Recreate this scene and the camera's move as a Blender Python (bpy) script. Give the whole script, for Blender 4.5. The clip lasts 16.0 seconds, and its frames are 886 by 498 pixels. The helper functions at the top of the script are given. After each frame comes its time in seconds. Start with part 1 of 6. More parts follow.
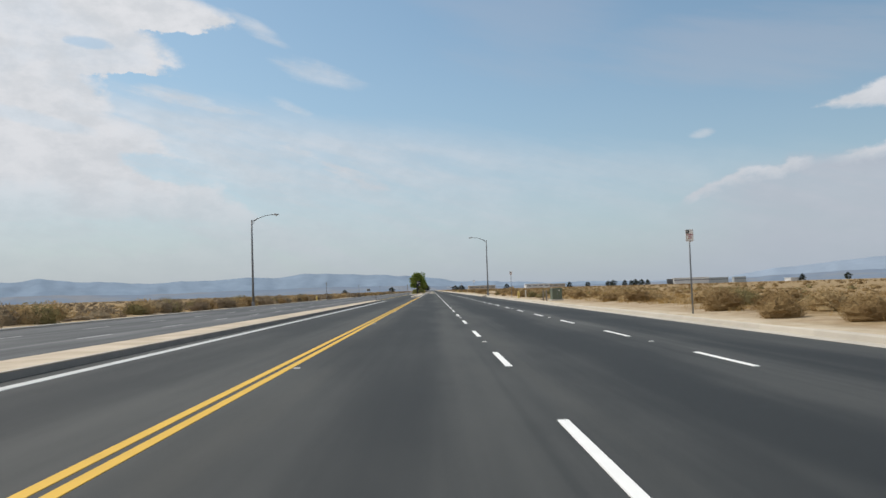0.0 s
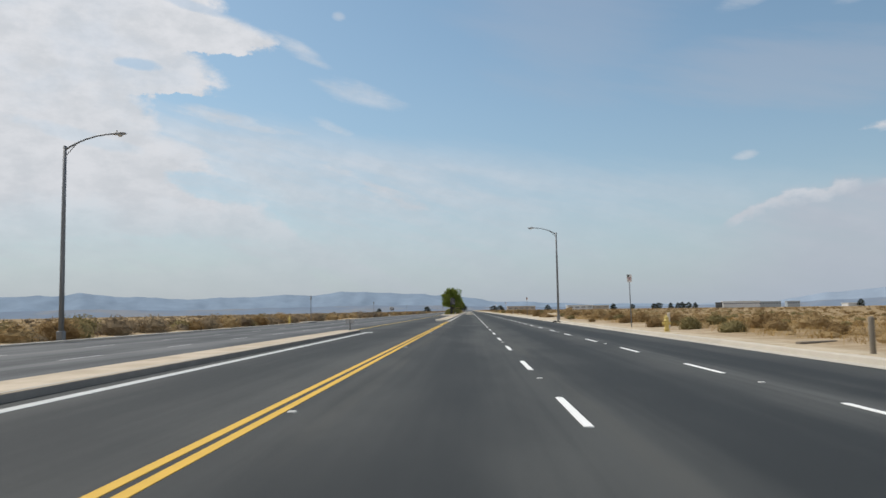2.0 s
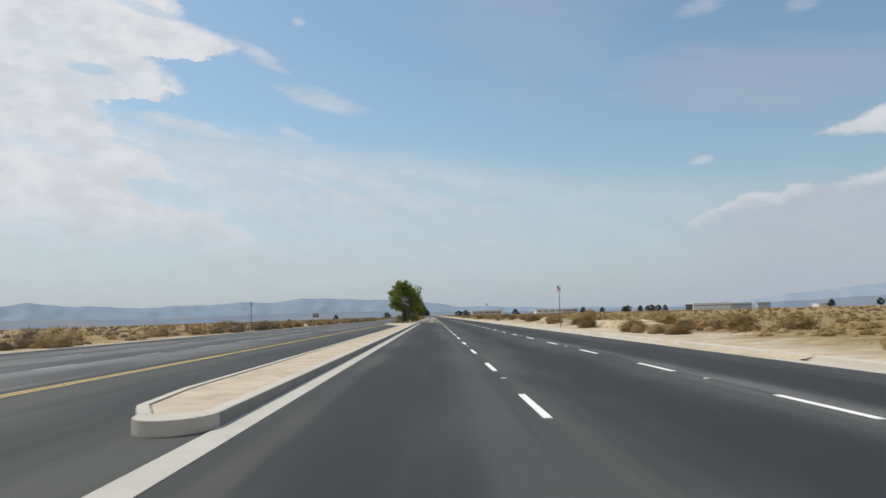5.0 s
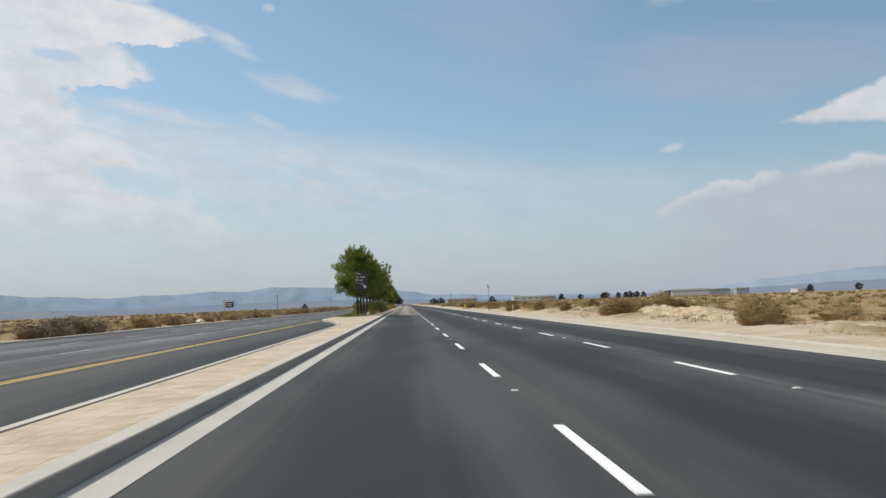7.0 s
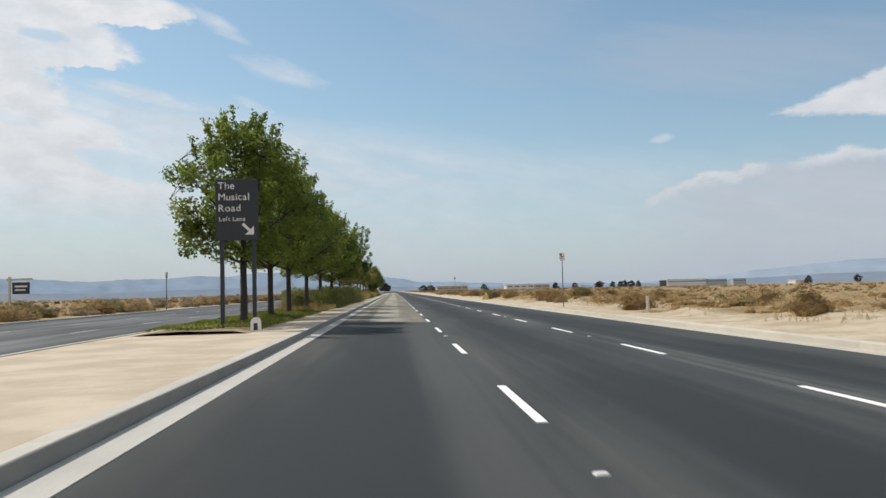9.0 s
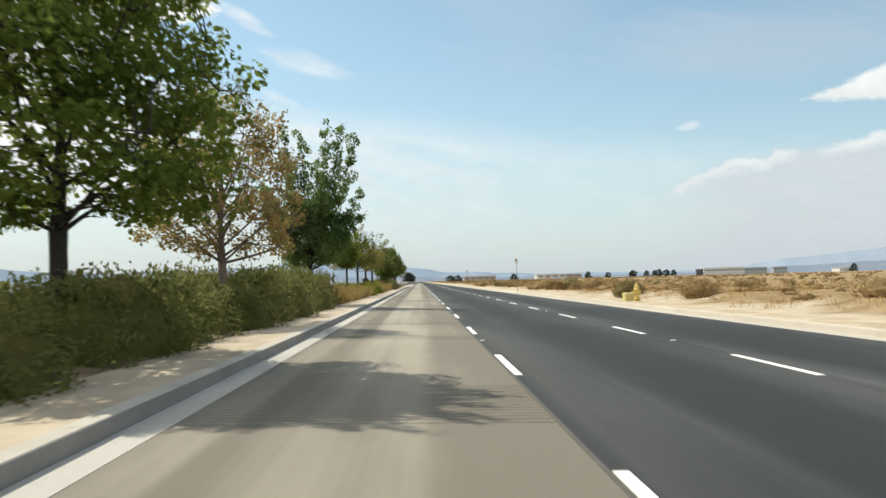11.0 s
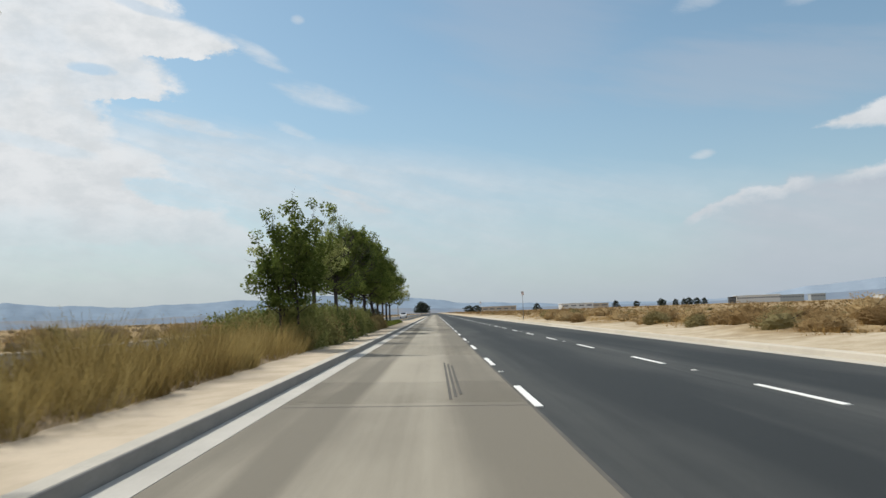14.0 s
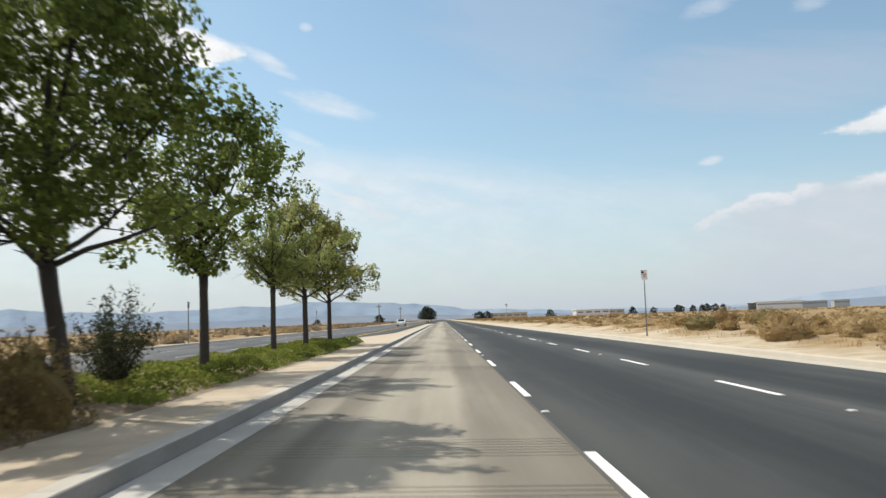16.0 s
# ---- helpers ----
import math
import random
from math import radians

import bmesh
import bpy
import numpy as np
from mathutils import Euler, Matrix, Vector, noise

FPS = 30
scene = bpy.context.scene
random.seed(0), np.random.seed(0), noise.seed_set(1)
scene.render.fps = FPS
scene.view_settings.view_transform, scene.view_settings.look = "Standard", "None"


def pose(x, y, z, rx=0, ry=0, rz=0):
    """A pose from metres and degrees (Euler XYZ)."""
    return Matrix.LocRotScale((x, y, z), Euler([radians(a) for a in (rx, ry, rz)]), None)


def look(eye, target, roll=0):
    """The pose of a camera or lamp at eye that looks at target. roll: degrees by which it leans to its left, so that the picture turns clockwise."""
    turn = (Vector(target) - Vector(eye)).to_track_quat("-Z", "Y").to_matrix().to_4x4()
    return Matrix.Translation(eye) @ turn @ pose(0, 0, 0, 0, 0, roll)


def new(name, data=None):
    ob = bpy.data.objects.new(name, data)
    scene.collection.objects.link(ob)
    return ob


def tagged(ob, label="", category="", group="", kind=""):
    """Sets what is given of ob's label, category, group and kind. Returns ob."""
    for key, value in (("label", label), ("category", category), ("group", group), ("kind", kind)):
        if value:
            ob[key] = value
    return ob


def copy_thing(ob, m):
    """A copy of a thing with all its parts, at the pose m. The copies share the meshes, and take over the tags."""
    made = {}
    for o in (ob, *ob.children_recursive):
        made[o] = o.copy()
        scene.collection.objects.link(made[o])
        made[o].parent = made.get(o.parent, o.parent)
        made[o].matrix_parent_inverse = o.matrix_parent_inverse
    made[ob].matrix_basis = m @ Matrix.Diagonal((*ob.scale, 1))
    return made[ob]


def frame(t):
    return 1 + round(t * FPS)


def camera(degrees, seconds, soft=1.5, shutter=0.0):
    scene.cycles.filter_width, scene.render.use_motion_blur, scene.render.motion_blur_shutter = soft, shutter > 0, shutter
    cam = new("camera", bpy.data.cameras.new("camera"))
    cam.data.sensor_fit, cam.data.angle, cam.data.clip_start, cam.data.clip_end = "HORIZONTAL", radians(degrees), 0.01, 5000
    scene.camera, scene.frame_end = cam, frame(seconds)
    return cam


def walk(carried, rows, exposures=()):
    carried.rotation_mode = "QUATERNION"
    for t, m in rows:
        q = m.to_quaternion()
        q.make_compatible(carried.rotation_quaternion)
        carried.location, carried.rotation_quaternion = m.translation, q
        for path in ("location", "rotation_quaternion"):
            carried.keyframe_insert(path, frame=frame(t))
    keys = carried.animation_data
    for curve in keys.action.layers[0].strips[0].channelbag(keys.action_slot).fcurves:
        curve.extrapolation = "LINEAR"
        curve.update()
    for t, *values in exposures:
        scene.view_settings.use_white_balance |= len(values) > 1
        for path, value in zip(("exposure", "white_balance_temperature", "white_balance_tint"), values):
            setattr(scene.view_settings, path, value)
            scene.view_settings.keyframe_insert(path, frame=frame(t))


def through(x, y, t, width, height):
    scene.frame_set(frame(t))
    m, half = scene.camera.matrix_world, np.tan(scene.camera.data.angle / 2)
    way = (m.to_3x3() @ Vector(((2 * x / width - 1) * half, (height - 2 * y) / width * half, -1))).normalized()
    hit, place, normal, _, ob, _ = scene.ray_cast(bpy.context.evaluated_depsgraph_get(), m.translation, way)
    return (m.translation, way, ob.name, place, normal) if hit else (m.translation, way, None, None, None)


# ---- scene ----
cam = camera(60.2, 16.0, soft=1.5, shutter=0.1)
PATH = [
    (0, -1.104, -0.00, 1.180, -0.77, 3.06, 1.96),
    (0.5, -1.126, 11.85, 1.180, -0.64, 2.67, 0.79),
    (1, -1.151, 23.76, 1.180, -0.35, 3.07, 1.16),
    (1.5, -1.139, 35.73, 1.180, 0.99, 4.48, 1.07),
    (2, -1.156, 47.65, 1.180, 2.02, 4.62, 1.08),
    (2.5, -1.184, 59.62, 1.180, 1.02, 5.14, 1.22),
    (3, -1.213, 71.77, 1.180, -0.27, 5.03, 1.40),
    (5.5, -1.276, 131.81, 1.180, -1.04, 4.93, 2.06),
    (6, -1.330, 143.72, 1.180, -2.30, 4.63, 2.01),
    (6.5, -1.350, 155.76, 1.180, -2.94, 4.19, 1.82),
    (7, -1.367, 167.88, 1.180, -2.73, 4.01, 2.22),
    (7.5, -1.263, 180.06, 1.180, -2.70, 3.63, 1.98),
    (8, -1.235, 192.24, 1.180, -3.58, 3.69, 1.94),
    (8.5, -1.258, 204.64, 1.180, -3.76, 3.36, 1.60),
    (11, -1.169, 265.50, 1.180, -1.73, 2.39, 1.84),
    (11.5, -1.124, 277.67, 1.180, -0.79, 2.08, 1.85),
    (12, -1.211, 290.02, 1.180, -0.17, 2.52, 1.94),
    (12.5, -1.211, 302.05, 1.180, -0.32, 2.67, 2.19),
    (13, -1.208, 314.39, 1.180, -0.43, 3.10, 2.10),
    (13.5, -1.203, 326.53, 1.180, -0.82, 4.04, 2.44),
    (14, -1.212, 338.66, 1.180, -0.59, 4.74, 2.31),
    (14.5, -1.222, 350.85, 1.180, -0.87, 5.08, 2.38),
    (15, -1.233, 363.18, 1.180, -0.04, 5.12, 2.33),
    (15.5, -1.241, 375.36, 1.180, -0.32, 5.16, 2.52),
    (16, -1.209, 387.82, 1.180, -0.03, 5.25, 2.26),
]
walk(cam, [(t, pose(x, y, z, 90 + pitch, roll, yaw)) for t, x, y, z, yaw, pitch, roll in PATH],
     exposures=[(0.0, -0.1, 6500, 10), (1.0, -0.06, 6500, 10), (1.8, -0.14, 6450, 10), (3.0, -0.1, 6450, 10), (5.5, -0.1, 6480, 10), (8.5, -0.05, 6500, 10), (11.0, 0.4, 6900, 6), (11.5, 0.41, 6900, 6), (12.5, 0.12, 6650, 7), (13.5, 0.1, 6650, 7),
                (14.5, -0.06, 6450, 8), (15.0, 0.0, 6500, 8), (15.3, 0.16, 6550, 8), (16.0, 0.3, 6700, 9)])

# ---------------------------------------------------------------- light
SUN = Vector((-2.4, 1.9, 4.0)).normalized()
sun_data = bpy.data.lights.new("sun", "SUN")
sun_data.energy, sun_data.angle, sun_data.color = 3.6, radians(0.6), (1.0, 0.95, 0.87)
new("sun", sun_data).matrix_world = look((-240, 190, 400), (0, 0, 0))


def link(tree, a, b):
    tree.links.new(a, b)


def socket(tree, value, target):
    """Joins a node's output to target, or sets target to a number."""
    if isinstance(value, (int, float, tuple)):
        target.default_value = value
    else:
        tree.links.new(value, target)


def calc(tree, op, a, b=0.0, c=0.0):
    n = tree.nodes.new("ShaderNodeMath")
    n.operation = op
    for i, v in enumerate((a, b, c)):
        socket(tree, v, n.inputs[i])
    return n.outputs[0]


def soft_step(tree, value, lo, hi):
    n = tree.nodes.new("ShaderNodeMapRange")
    n.interpolation_type = "SMOOTHSTEP"
    socket(tree, value, n.inputs[0])
    n.inputs[1].default_value, n.inputs[2].default_value = lo, hi
    return n.outputs[0]


def mixed(tree, factor, a, b, blend="MIX"):
    n = tree.nodes.new("ShaderNodeMix")
    n.data_type, n.blend_type = "RGBA", blend
    socket(tree, factor, n.inputs[0])
    for v, s in ((a, n.inputs[6]), (b, n.inputs[7])):
        socket(tree, (*v, 1.0) if isinstance(v, tuple) and len(v) == 3 else v, s)
    return n.outputs[2]


def noise_of(tree, vector, scale, detail=4.0, rough=0.55, stretch=None):
    if stretch:
        m = tree.nodes.new("ShaderNodeVectorMath")
        m.operation = "MULTIPLY"
        link(tree, vector, m.inputs[0])
        m.inputs[1].default_value = stretch
        vector = m.outputs[0]
    n = tree.nodes.new("ShaderNodeTexNoise")
    link(tree, vector, n.inputs["Vector"])
    n.inputs["Scale"].default_value, n.inputs["Detail"].default_value = scale, detail
    n.inputs["Roughness"].default_value = rough
    return n.outputs["Fac"]


def build_sky():
    world = bpy.data.worlds.new("sky")
    scene.world = world
    world.use_nodes = True
    t = world.node_tree
    t.nodes.clear()
    out = t.nodes.new("ShaderNodeOutputWorld")
    back = t.nodes.new("ShaderNodeBackground")
    sky = t.nodes.new("ShaderNodeTexSky")
    sky.sky_type, sky.sun_disc = "NISHITA", False
    sky.sun_elevation, sky.sun_rotation = math.asin(SUN.z), math.atan2(SUN.x, SUN.y)
    sky.altitude, sky.air_density, sky.dust_density, sky.ozone_density = 700, 1.0, 1.4, 1.0
    co = t.nodes.new("ShaderNodeTexCoord").outputs["Generated"]
    xyz = t.nodes.new("ShaderNodeSeparateXYZ")
    link(t, co, xyz.inputs[0])

    def add(a, b):
        return calc(t, "ADD", a, b)

    def sub(a, b):
        return calc(t, "SUBTRACT", a, b)

    def mul(a, b):
        return calc(t, "MULTIPLY", a, b)

    def about(n, gain):
        return mul(sub(n, 0.5), gain)

    # bearing and height in degrees
    u = mul(calc(t, "ARCTAN2", xyz.outputs[0], xyz.outputs[1]), 57.2958)
    v = mul(calc(t, "ARCSINE", xyz.outputs[2]), 57.2958)

    def plane(a, b):
        n = t.nodes.new("ShaderNodeCombineXYZ")
        link(t, a, n.inputs[0])
        link(t, b, n.inputs[1])
        return n.outputs[0]

    uv = plane(u, v)
    # along and across the drift of the high cloud, which sinks to the right
    drift = plane(sub(u, mul(v, 0.27)), add(v, mul(u, 0.27)))
    broad = noise_of(t, uv, 0.11, 6, 0.6, (0.8, 1.5, 1))
    fine = noise_of(t, uv, 0.38, 7, 0.62, (0.8, 1.5, 1))
    wisp = noise_of(t, uv, 1.05, 8, 0.66, (0.8, 1.4, 1))
    billow = noise_of(t, plane(add(u, 61.0), sub(v, 17.0)), 0.62, 8, 0.6, (0.9, 1.3, 1))
    streak = noise_of(t, drift, 0.2, 6, 0.6, (0.35, 2.2, 1))
    thread = noise_of(t, drift, 0.75, 7, 0.65, (0.35, 2.0, 1))

    def edge_curve(points, value, lo, hi, base, span):
        """A broken line through points: lo..hi is the range of value, base and span that of the answer."""
        c = t.nodes.new("ShaderNodeFloatCurve")
        line = c.mapping.curves[0]
        for i, (a, b) in enumerate(points):
            at = ((a - lo) / (hi - lo), (b - base) / span)
            if i == 0:
                line.points[0].location = at
            elif i == len(points) - 1:
                line.points[len(line.points) - 1].location = at
            else:
                line.points.new(*at)
        for p in line.points:
            p.handle_type = "VECTOR"
        c.mapping.update()
        link(t, calc(t, "DIVIDE", sub(value, lo), hi - lo), c.inputs["Value"])
        return add(mul(c.outputs[0], span), base)

    def spot(u0, v0, ru, rv, tilt):
        """1 in the middle of a slanting oval, 0 at its rim, falling on outside."""
        du = sub(u, u0)
        dv = sub(sub(v, v0), mul(du, tilt))
        return sub(1.0, add(calc(t, "POWER", calc(t, "ABSOLUTE", calc(t, "DIVIDE", du, ru)), 2.0), calc(t, "POWER", calc(t, "ABSOLUTE", calc(t, "DIVIDE", dv, rv)), 2.0)))

    # the bank of cloud on the sun's side: sharp billows above, a soft fringe below
    rim = edge_curve(BANK_EDGE, add(v, add(about(billow, 1.5), about(wisp, 0.5))), 0.0, 30.0, -40.0, 40.0)
    edge = add(sub(rim, u), add(about(billow, 3.4), about(wisp, 3.2)))
    crisp = soft_step(t, edge, -0.6, 1.5)
    fringe = soft_step(t, add(edge, add(about(streak, 5.0), about(thread, 3.0))), -1.3, 2.0)
    high = soft_step(t, v, 12.4, 14.6)
    bank = add(mul(crisp, high), mul(fringe, sub(1.0, high)))
    for u0, v0, ru, rv, tilt, gain in BANK_GAPS:
        bank = mul(bank, sub(1.0, mul(soft_step(t, add(spot(u0, v0, ru, rv, tilt), about(wisp, 2.4)), -0.5, 0.7), gain)))
    thin = add(0.84, mul(soft_step(t, broad, 0.36, 0.56), 0.16))
    bank = mul(bank, mul(thin, add(0.62, mul(soft_step(t, v, 3.5, 8.5), 0.38))))
    # thin veil low in the sky, with a slanting upper edge
    low = sub(1.0, soft_step(t, add(add(v, mul(u, 0.13)), add(about(streak, 3.6), about(thread, 1.2))), 10.2, 12.8))
    veil = mul(mul(low, sub(1.1, mul(soft_step(t, u, -12.0, 22.0), 0.55))), add(0.30, mul(soft_step(t, streak, 0.34, 0.66), 0.36)))
    dense = calc(t, "MAXIMUM", bank, veil)
    # wisps drawn out along the drift
    for u0, v0, ru, rv, tilt, gain in WISPS:
        body = soft_step(t, add(spot(u0, v0, ru, rv, tilt), add(about(thread, 3.2), about(wisp, 1.4))), -0.9, 1.7)
        dense = calc(t, "MAXIMUM", dense, mul(body, gain))
    # the cloud away from the sun: one wedge, and a long line of heads over a grey base
    for u0, v0, up, down in WEDGES:
        du = add(sub(u, u0), about(wisp, 0.9))
        top = sub(add(v0, mul(du, up)), v)
        base = sub(v, sub(v0, mul(du, down)))
        wedge = add(calc(t, "MINIMUM", top, base), add(about(billow, 0.75), about(wisp, 0.5)))
        dense = calc(t, "MAXIMUM", dense, mul(soft_step(t, wedge, -0.12, 0.38), 0.97))
    crown = sub(edge_curve(HEADS, u, 0.0, 60.0, 0.0, 12.0), v)
    crown = add(crown, add(about(billow, 0.8), about(wisp, 0.6)))
    lit = mul(soft_step(t, crown, -0.1, 0.35), sub(1.0, soft_step(t, add(crown, about(billow, 1.4)), 0.2, 1.5)))
    bright = calc(t, "MAXIMUM", soft_step(t, spot(22.6, 7.2, 4.6, 2.2, 0.2), -0.1, 0.5), soft_step(t, spot(34.5, 8.2, 6.5, 2.6, 0.0), -0.1, 0.5))
    dense = calc(t, "MAXIMUM", dense, mul(lit, add(0.26, mul(bright, 0.74))))
    body = mul(mul(soft_step(t, add(crown, about(broad, 1.2)), -0.3, 0.9), soft_step(t, add(u, about(broad, 8.0)), 15.0, 25.0)), add(0.72, about(streak, 0.9)))
    body = calc(t, "MAXIMUM", body, mul(soft_step(t, add(spot(25.0, 15.6, 13.0, 2.6, -0.1), about(streak, 2.6)), -0.4, 1.0), 0.3))
    body = calc(t, "MAXIMUM", body, mul(soft_step(t, add(spot(8.0, 23.0, 9.0, 8.0, 0.0), about(streak, 2.2)), -0.4, 1.2), 0.22))
    blue = mixed(t, 1.0, sky.outputs[0], SKY_TINT, "MULTIPLY")
    white = mixed(t, soft_step(t, add(fine, about(billow, 0.5)), 0.3, 0.7), CLOUD_DARK, CLOUD_LIGHT)
    haze = mul(calc(t, "POWER", 2.718, mul(calc(t, "ABSOLUTE", v), -0.11)), 0.92)
    haze = mul(haze, sub(1.0, mul(mul(bank, soft_step(t, v, 4.0, 9.0)), 0.45)))
    shade = mixed(t, dense, mixed(t, body, blue, CLOUD_GREY), white)
    shade = mixed(t, haze, shade, mixed(t, soft_step(t, u, -26.0, 6.0), HAZE_SUNWARD, HAZE))
    link(t, shade, back.inputs[0])
    back.inputs[1].default_value = 0.1
    link(t, back.outputs[0], out.inputs[0])


SKY_TINT = (1.12, 1.29, 1.20)
CLOUD_LIGHT, CLOUD_DARK, CLOUD_GREY, HAZE = (8.2, 8.3, 8.6), (6.9, 7.15, 7.5), (5.0, 5.1, 5.8), (4.25, 4.85, 5.65)
HAZE_SUNWARD = (4.45, 4.95, 5.45)
# edge of the cloud bank: height and bearing in degrees
BANK_EDGE = [(0.0, -9.0), (4.5, -10.5), (6.5, -12.6), (8.5, -14.6), (9.3, -15.5), (10.5, -17.9), (11.8, -18.7), (12.7, -21.2), (14.5, -22.6), (15.2, -23.4), (15.45, -22.0), (15.6, -18.8),
             (16.4, -17.8), (17.2, -18.4), (17.9, -19.4), (18.45, -19.8), (18.7, -16.0), (19.4, -13.4), (19.9, -14.2), (20.7, -16.3), (21.2, -17.9), (22.1, -18.1), (25.0, -20.0), (30.0, -22.0)]
# gaps in the bank and drawn-out wisps: bearing, height, half widths, slope, strength
BANK_GAPS = [(-18.6, 9.1, 3.2, 0.9, -0.2, 0.7), (-23.9, 17.35, 1.5, 0.4, -0.05, 0.55), (-23.0, 4.4, 9.0, 1.3, 0.02, 0.35), (-20.5, 21.6, 2.6, 0.35, -0.2, 0.35), (-27.5, 12.2, 4.0, 0.5, -0.2, 0.2)]
WISPS = [(-8.0, 16.1, 2.9, 0.75, -0.25, 0.55), (-10.1, 13.6, 1.5, 0.4, -0.4, 0.62), (-9.6, 21.5, 0.45, 0.3, 0.0, 0.5), (-18.2, 14.1, 3.4, 0.5, -0.15, 0.85), (-12.6, 19.1, 1.9, 0.5, -0.45, 0.6),
         (-10.0, 10.7, 2.6, 0.45, -0.25, 0.9), (-5.6, 8.6, 2.9, 0.8, -0.35, 0.95), (-14.9, 13.4, 3.0, 0.4, -0.1, 0.7), (20.03, 10.42, 0.75, 0.3, 0.12, 0.6),
         (21.1, 21.0, 2.0, 0.6, 0.2, 0.34), (27.4, 20.0, 1.2, 0.5, 0.1, 0.28), (-1.5, 6.0, 4.5, 0.7, -0.1, 0.5)]
# tip and slopes of the wedge of cloud; upper edge of the line of heads by bearing
WEDGES = [(27.2, 11.35, 0.32, 0.13)]
HEADS = [(0.0, 0.0), (14.0, 2.5), (18.6, 6.2), (19.6, 6.75), (21.0, 7.25), (22.4, 7.85), (23.6, 7.95), (25.0, 7.75), (25.6, 8.25), (28.6, 8.2), (29.6, 8.35), (31.0, 8.55), (31.8, 8.85), (34.0, 8.5), (45.0, 9.5), (60.0, 6.0)]
build_sky()

# ---------------------------------------------------------------- materials


def material(name, colour, rough=0.85, vary=0.18, scale=2.0, fine=40.0, bump=0.0, metal=0.0, second=None, share=0.5,
             stretch=None, specular=0.3, each=0.0):
    """A surface with two scales of variation. second: another colour, mixed in by a broad noise; each: how much single objects differ."""
    m = bpy.data.materials.new(name)
    m.use_nodes = True
    t = m.node_tree
    b = t.nodes["Principled BSDF"]
    at = t.nodes.new("ShaderNodeNewGeometry").outputs["Position"]
    n1, n2 = noise_of(t, at, scale, 5, 0.6, stretch), noise_of(t, at, fine, 3, 0.6)
    c = mixed(t, soft_step(t, n1, share - 0.12, share + 0.12), colour, second) if second else colour
    lift = calc(t, "ADD", calc(t, "MULTIPLY", calc(t, "SUBTRACT", n1, 0.5), 2.2 * vary), calc(t, "MULTIPLY", calc(t, "SUBTRACT", n2, 0.5), 1.6 * vary))
    if each:
        r = t.nodes.new("ShaderNodeObjectInfo").outputs["Random"]
        lift = calc(t, "ADD", lift, calc(t, "MULTIPLY", calc(t, "SUBTRACT", r, 0.5), each))
    k = calc(t, "ADD", 1.0, lift)
    grey = t.nodes.new("ShaderNodeCombineColor")
    for i in range(3):
        link(t, k, grey.inputs[i])
    link(t, mixed(t, 1.0, c, grey.outputs[0], "MULTIPLY"), b.inputs["Base Color"])
    b.inputs["Roughness"].default_value, b.inputs["Metallic"].default_value = rough, metal
    b.inputs["Specular IOR Level"].default_value = specular
    if bump:
        bp = t.nodes.new("ShaderNodeBump")
        bp.inputs["Strength"].default_value, bp.inputs["Distance"].default_value = 0.6, bump
        link(t, n2, bp.inputs["Height"])
        link(t, bp.outputs[0], b.inputs["Normal"])
    return m


def leafy(name, colours, scale=0.6, through=0.35, island=0.35):
    """Foliage: colours drift over the plant and differ from leaf to leaf; light also comes through from behind."""
    m = bpy.data.materials.new(name)
    m.use_nodes = True
    t = m.node_tree
    t.nodes.clear()
    out = t.nodes.new("ShaderNodeOutputMaterial")
    g = t.nodes.new("ShaderNodeNewGeometry")
    n = noise_of(t, g.outputs["Position"], scale, 3, 0.6)
    r = g.outputs["Random Per Island"]
    f = calc(t, "ADD", soft_step(t, n, 0.3, 0.7), calc(t, "MULTIPLY", calc(t, "SUBTRACT", r, 0.5), island * 2))
    ramp = t.nodes.new("ShaderNodeValToRGB")
    while len(ramp.color_ramp.elements) < len(colours):
        ramp.color_ramp.elements.new(0.5)
    for i, c in enumerate(colours):
        ramp.color_ramp.elements[i].position = i / (len(colours) - 1)
        ramp.color_ramp.elements[i].color = (*c, 1)
    link(t, f, ramp.inputs[0])
    d, tr, mix = t.nodes.new("ShaderNodeBsdfDiffuse"), t.nodes.new("ShaderNodeBsdfTranslucent"), t.nodes.new("ShaderNodeMixShader")
    link(t, ramp.outputs[0], d.inputs[0])
    link(t, ramp.outputs[0], tr.inputs[0])
    mix.inputs[0].default_value = through
    link(t, d.outputs[0], mix.inputs[1])
    link(t, tr.outputs[0], mix.inputs[2])
    link(t, mix.outputs[0], out.inputs[0])
    return m


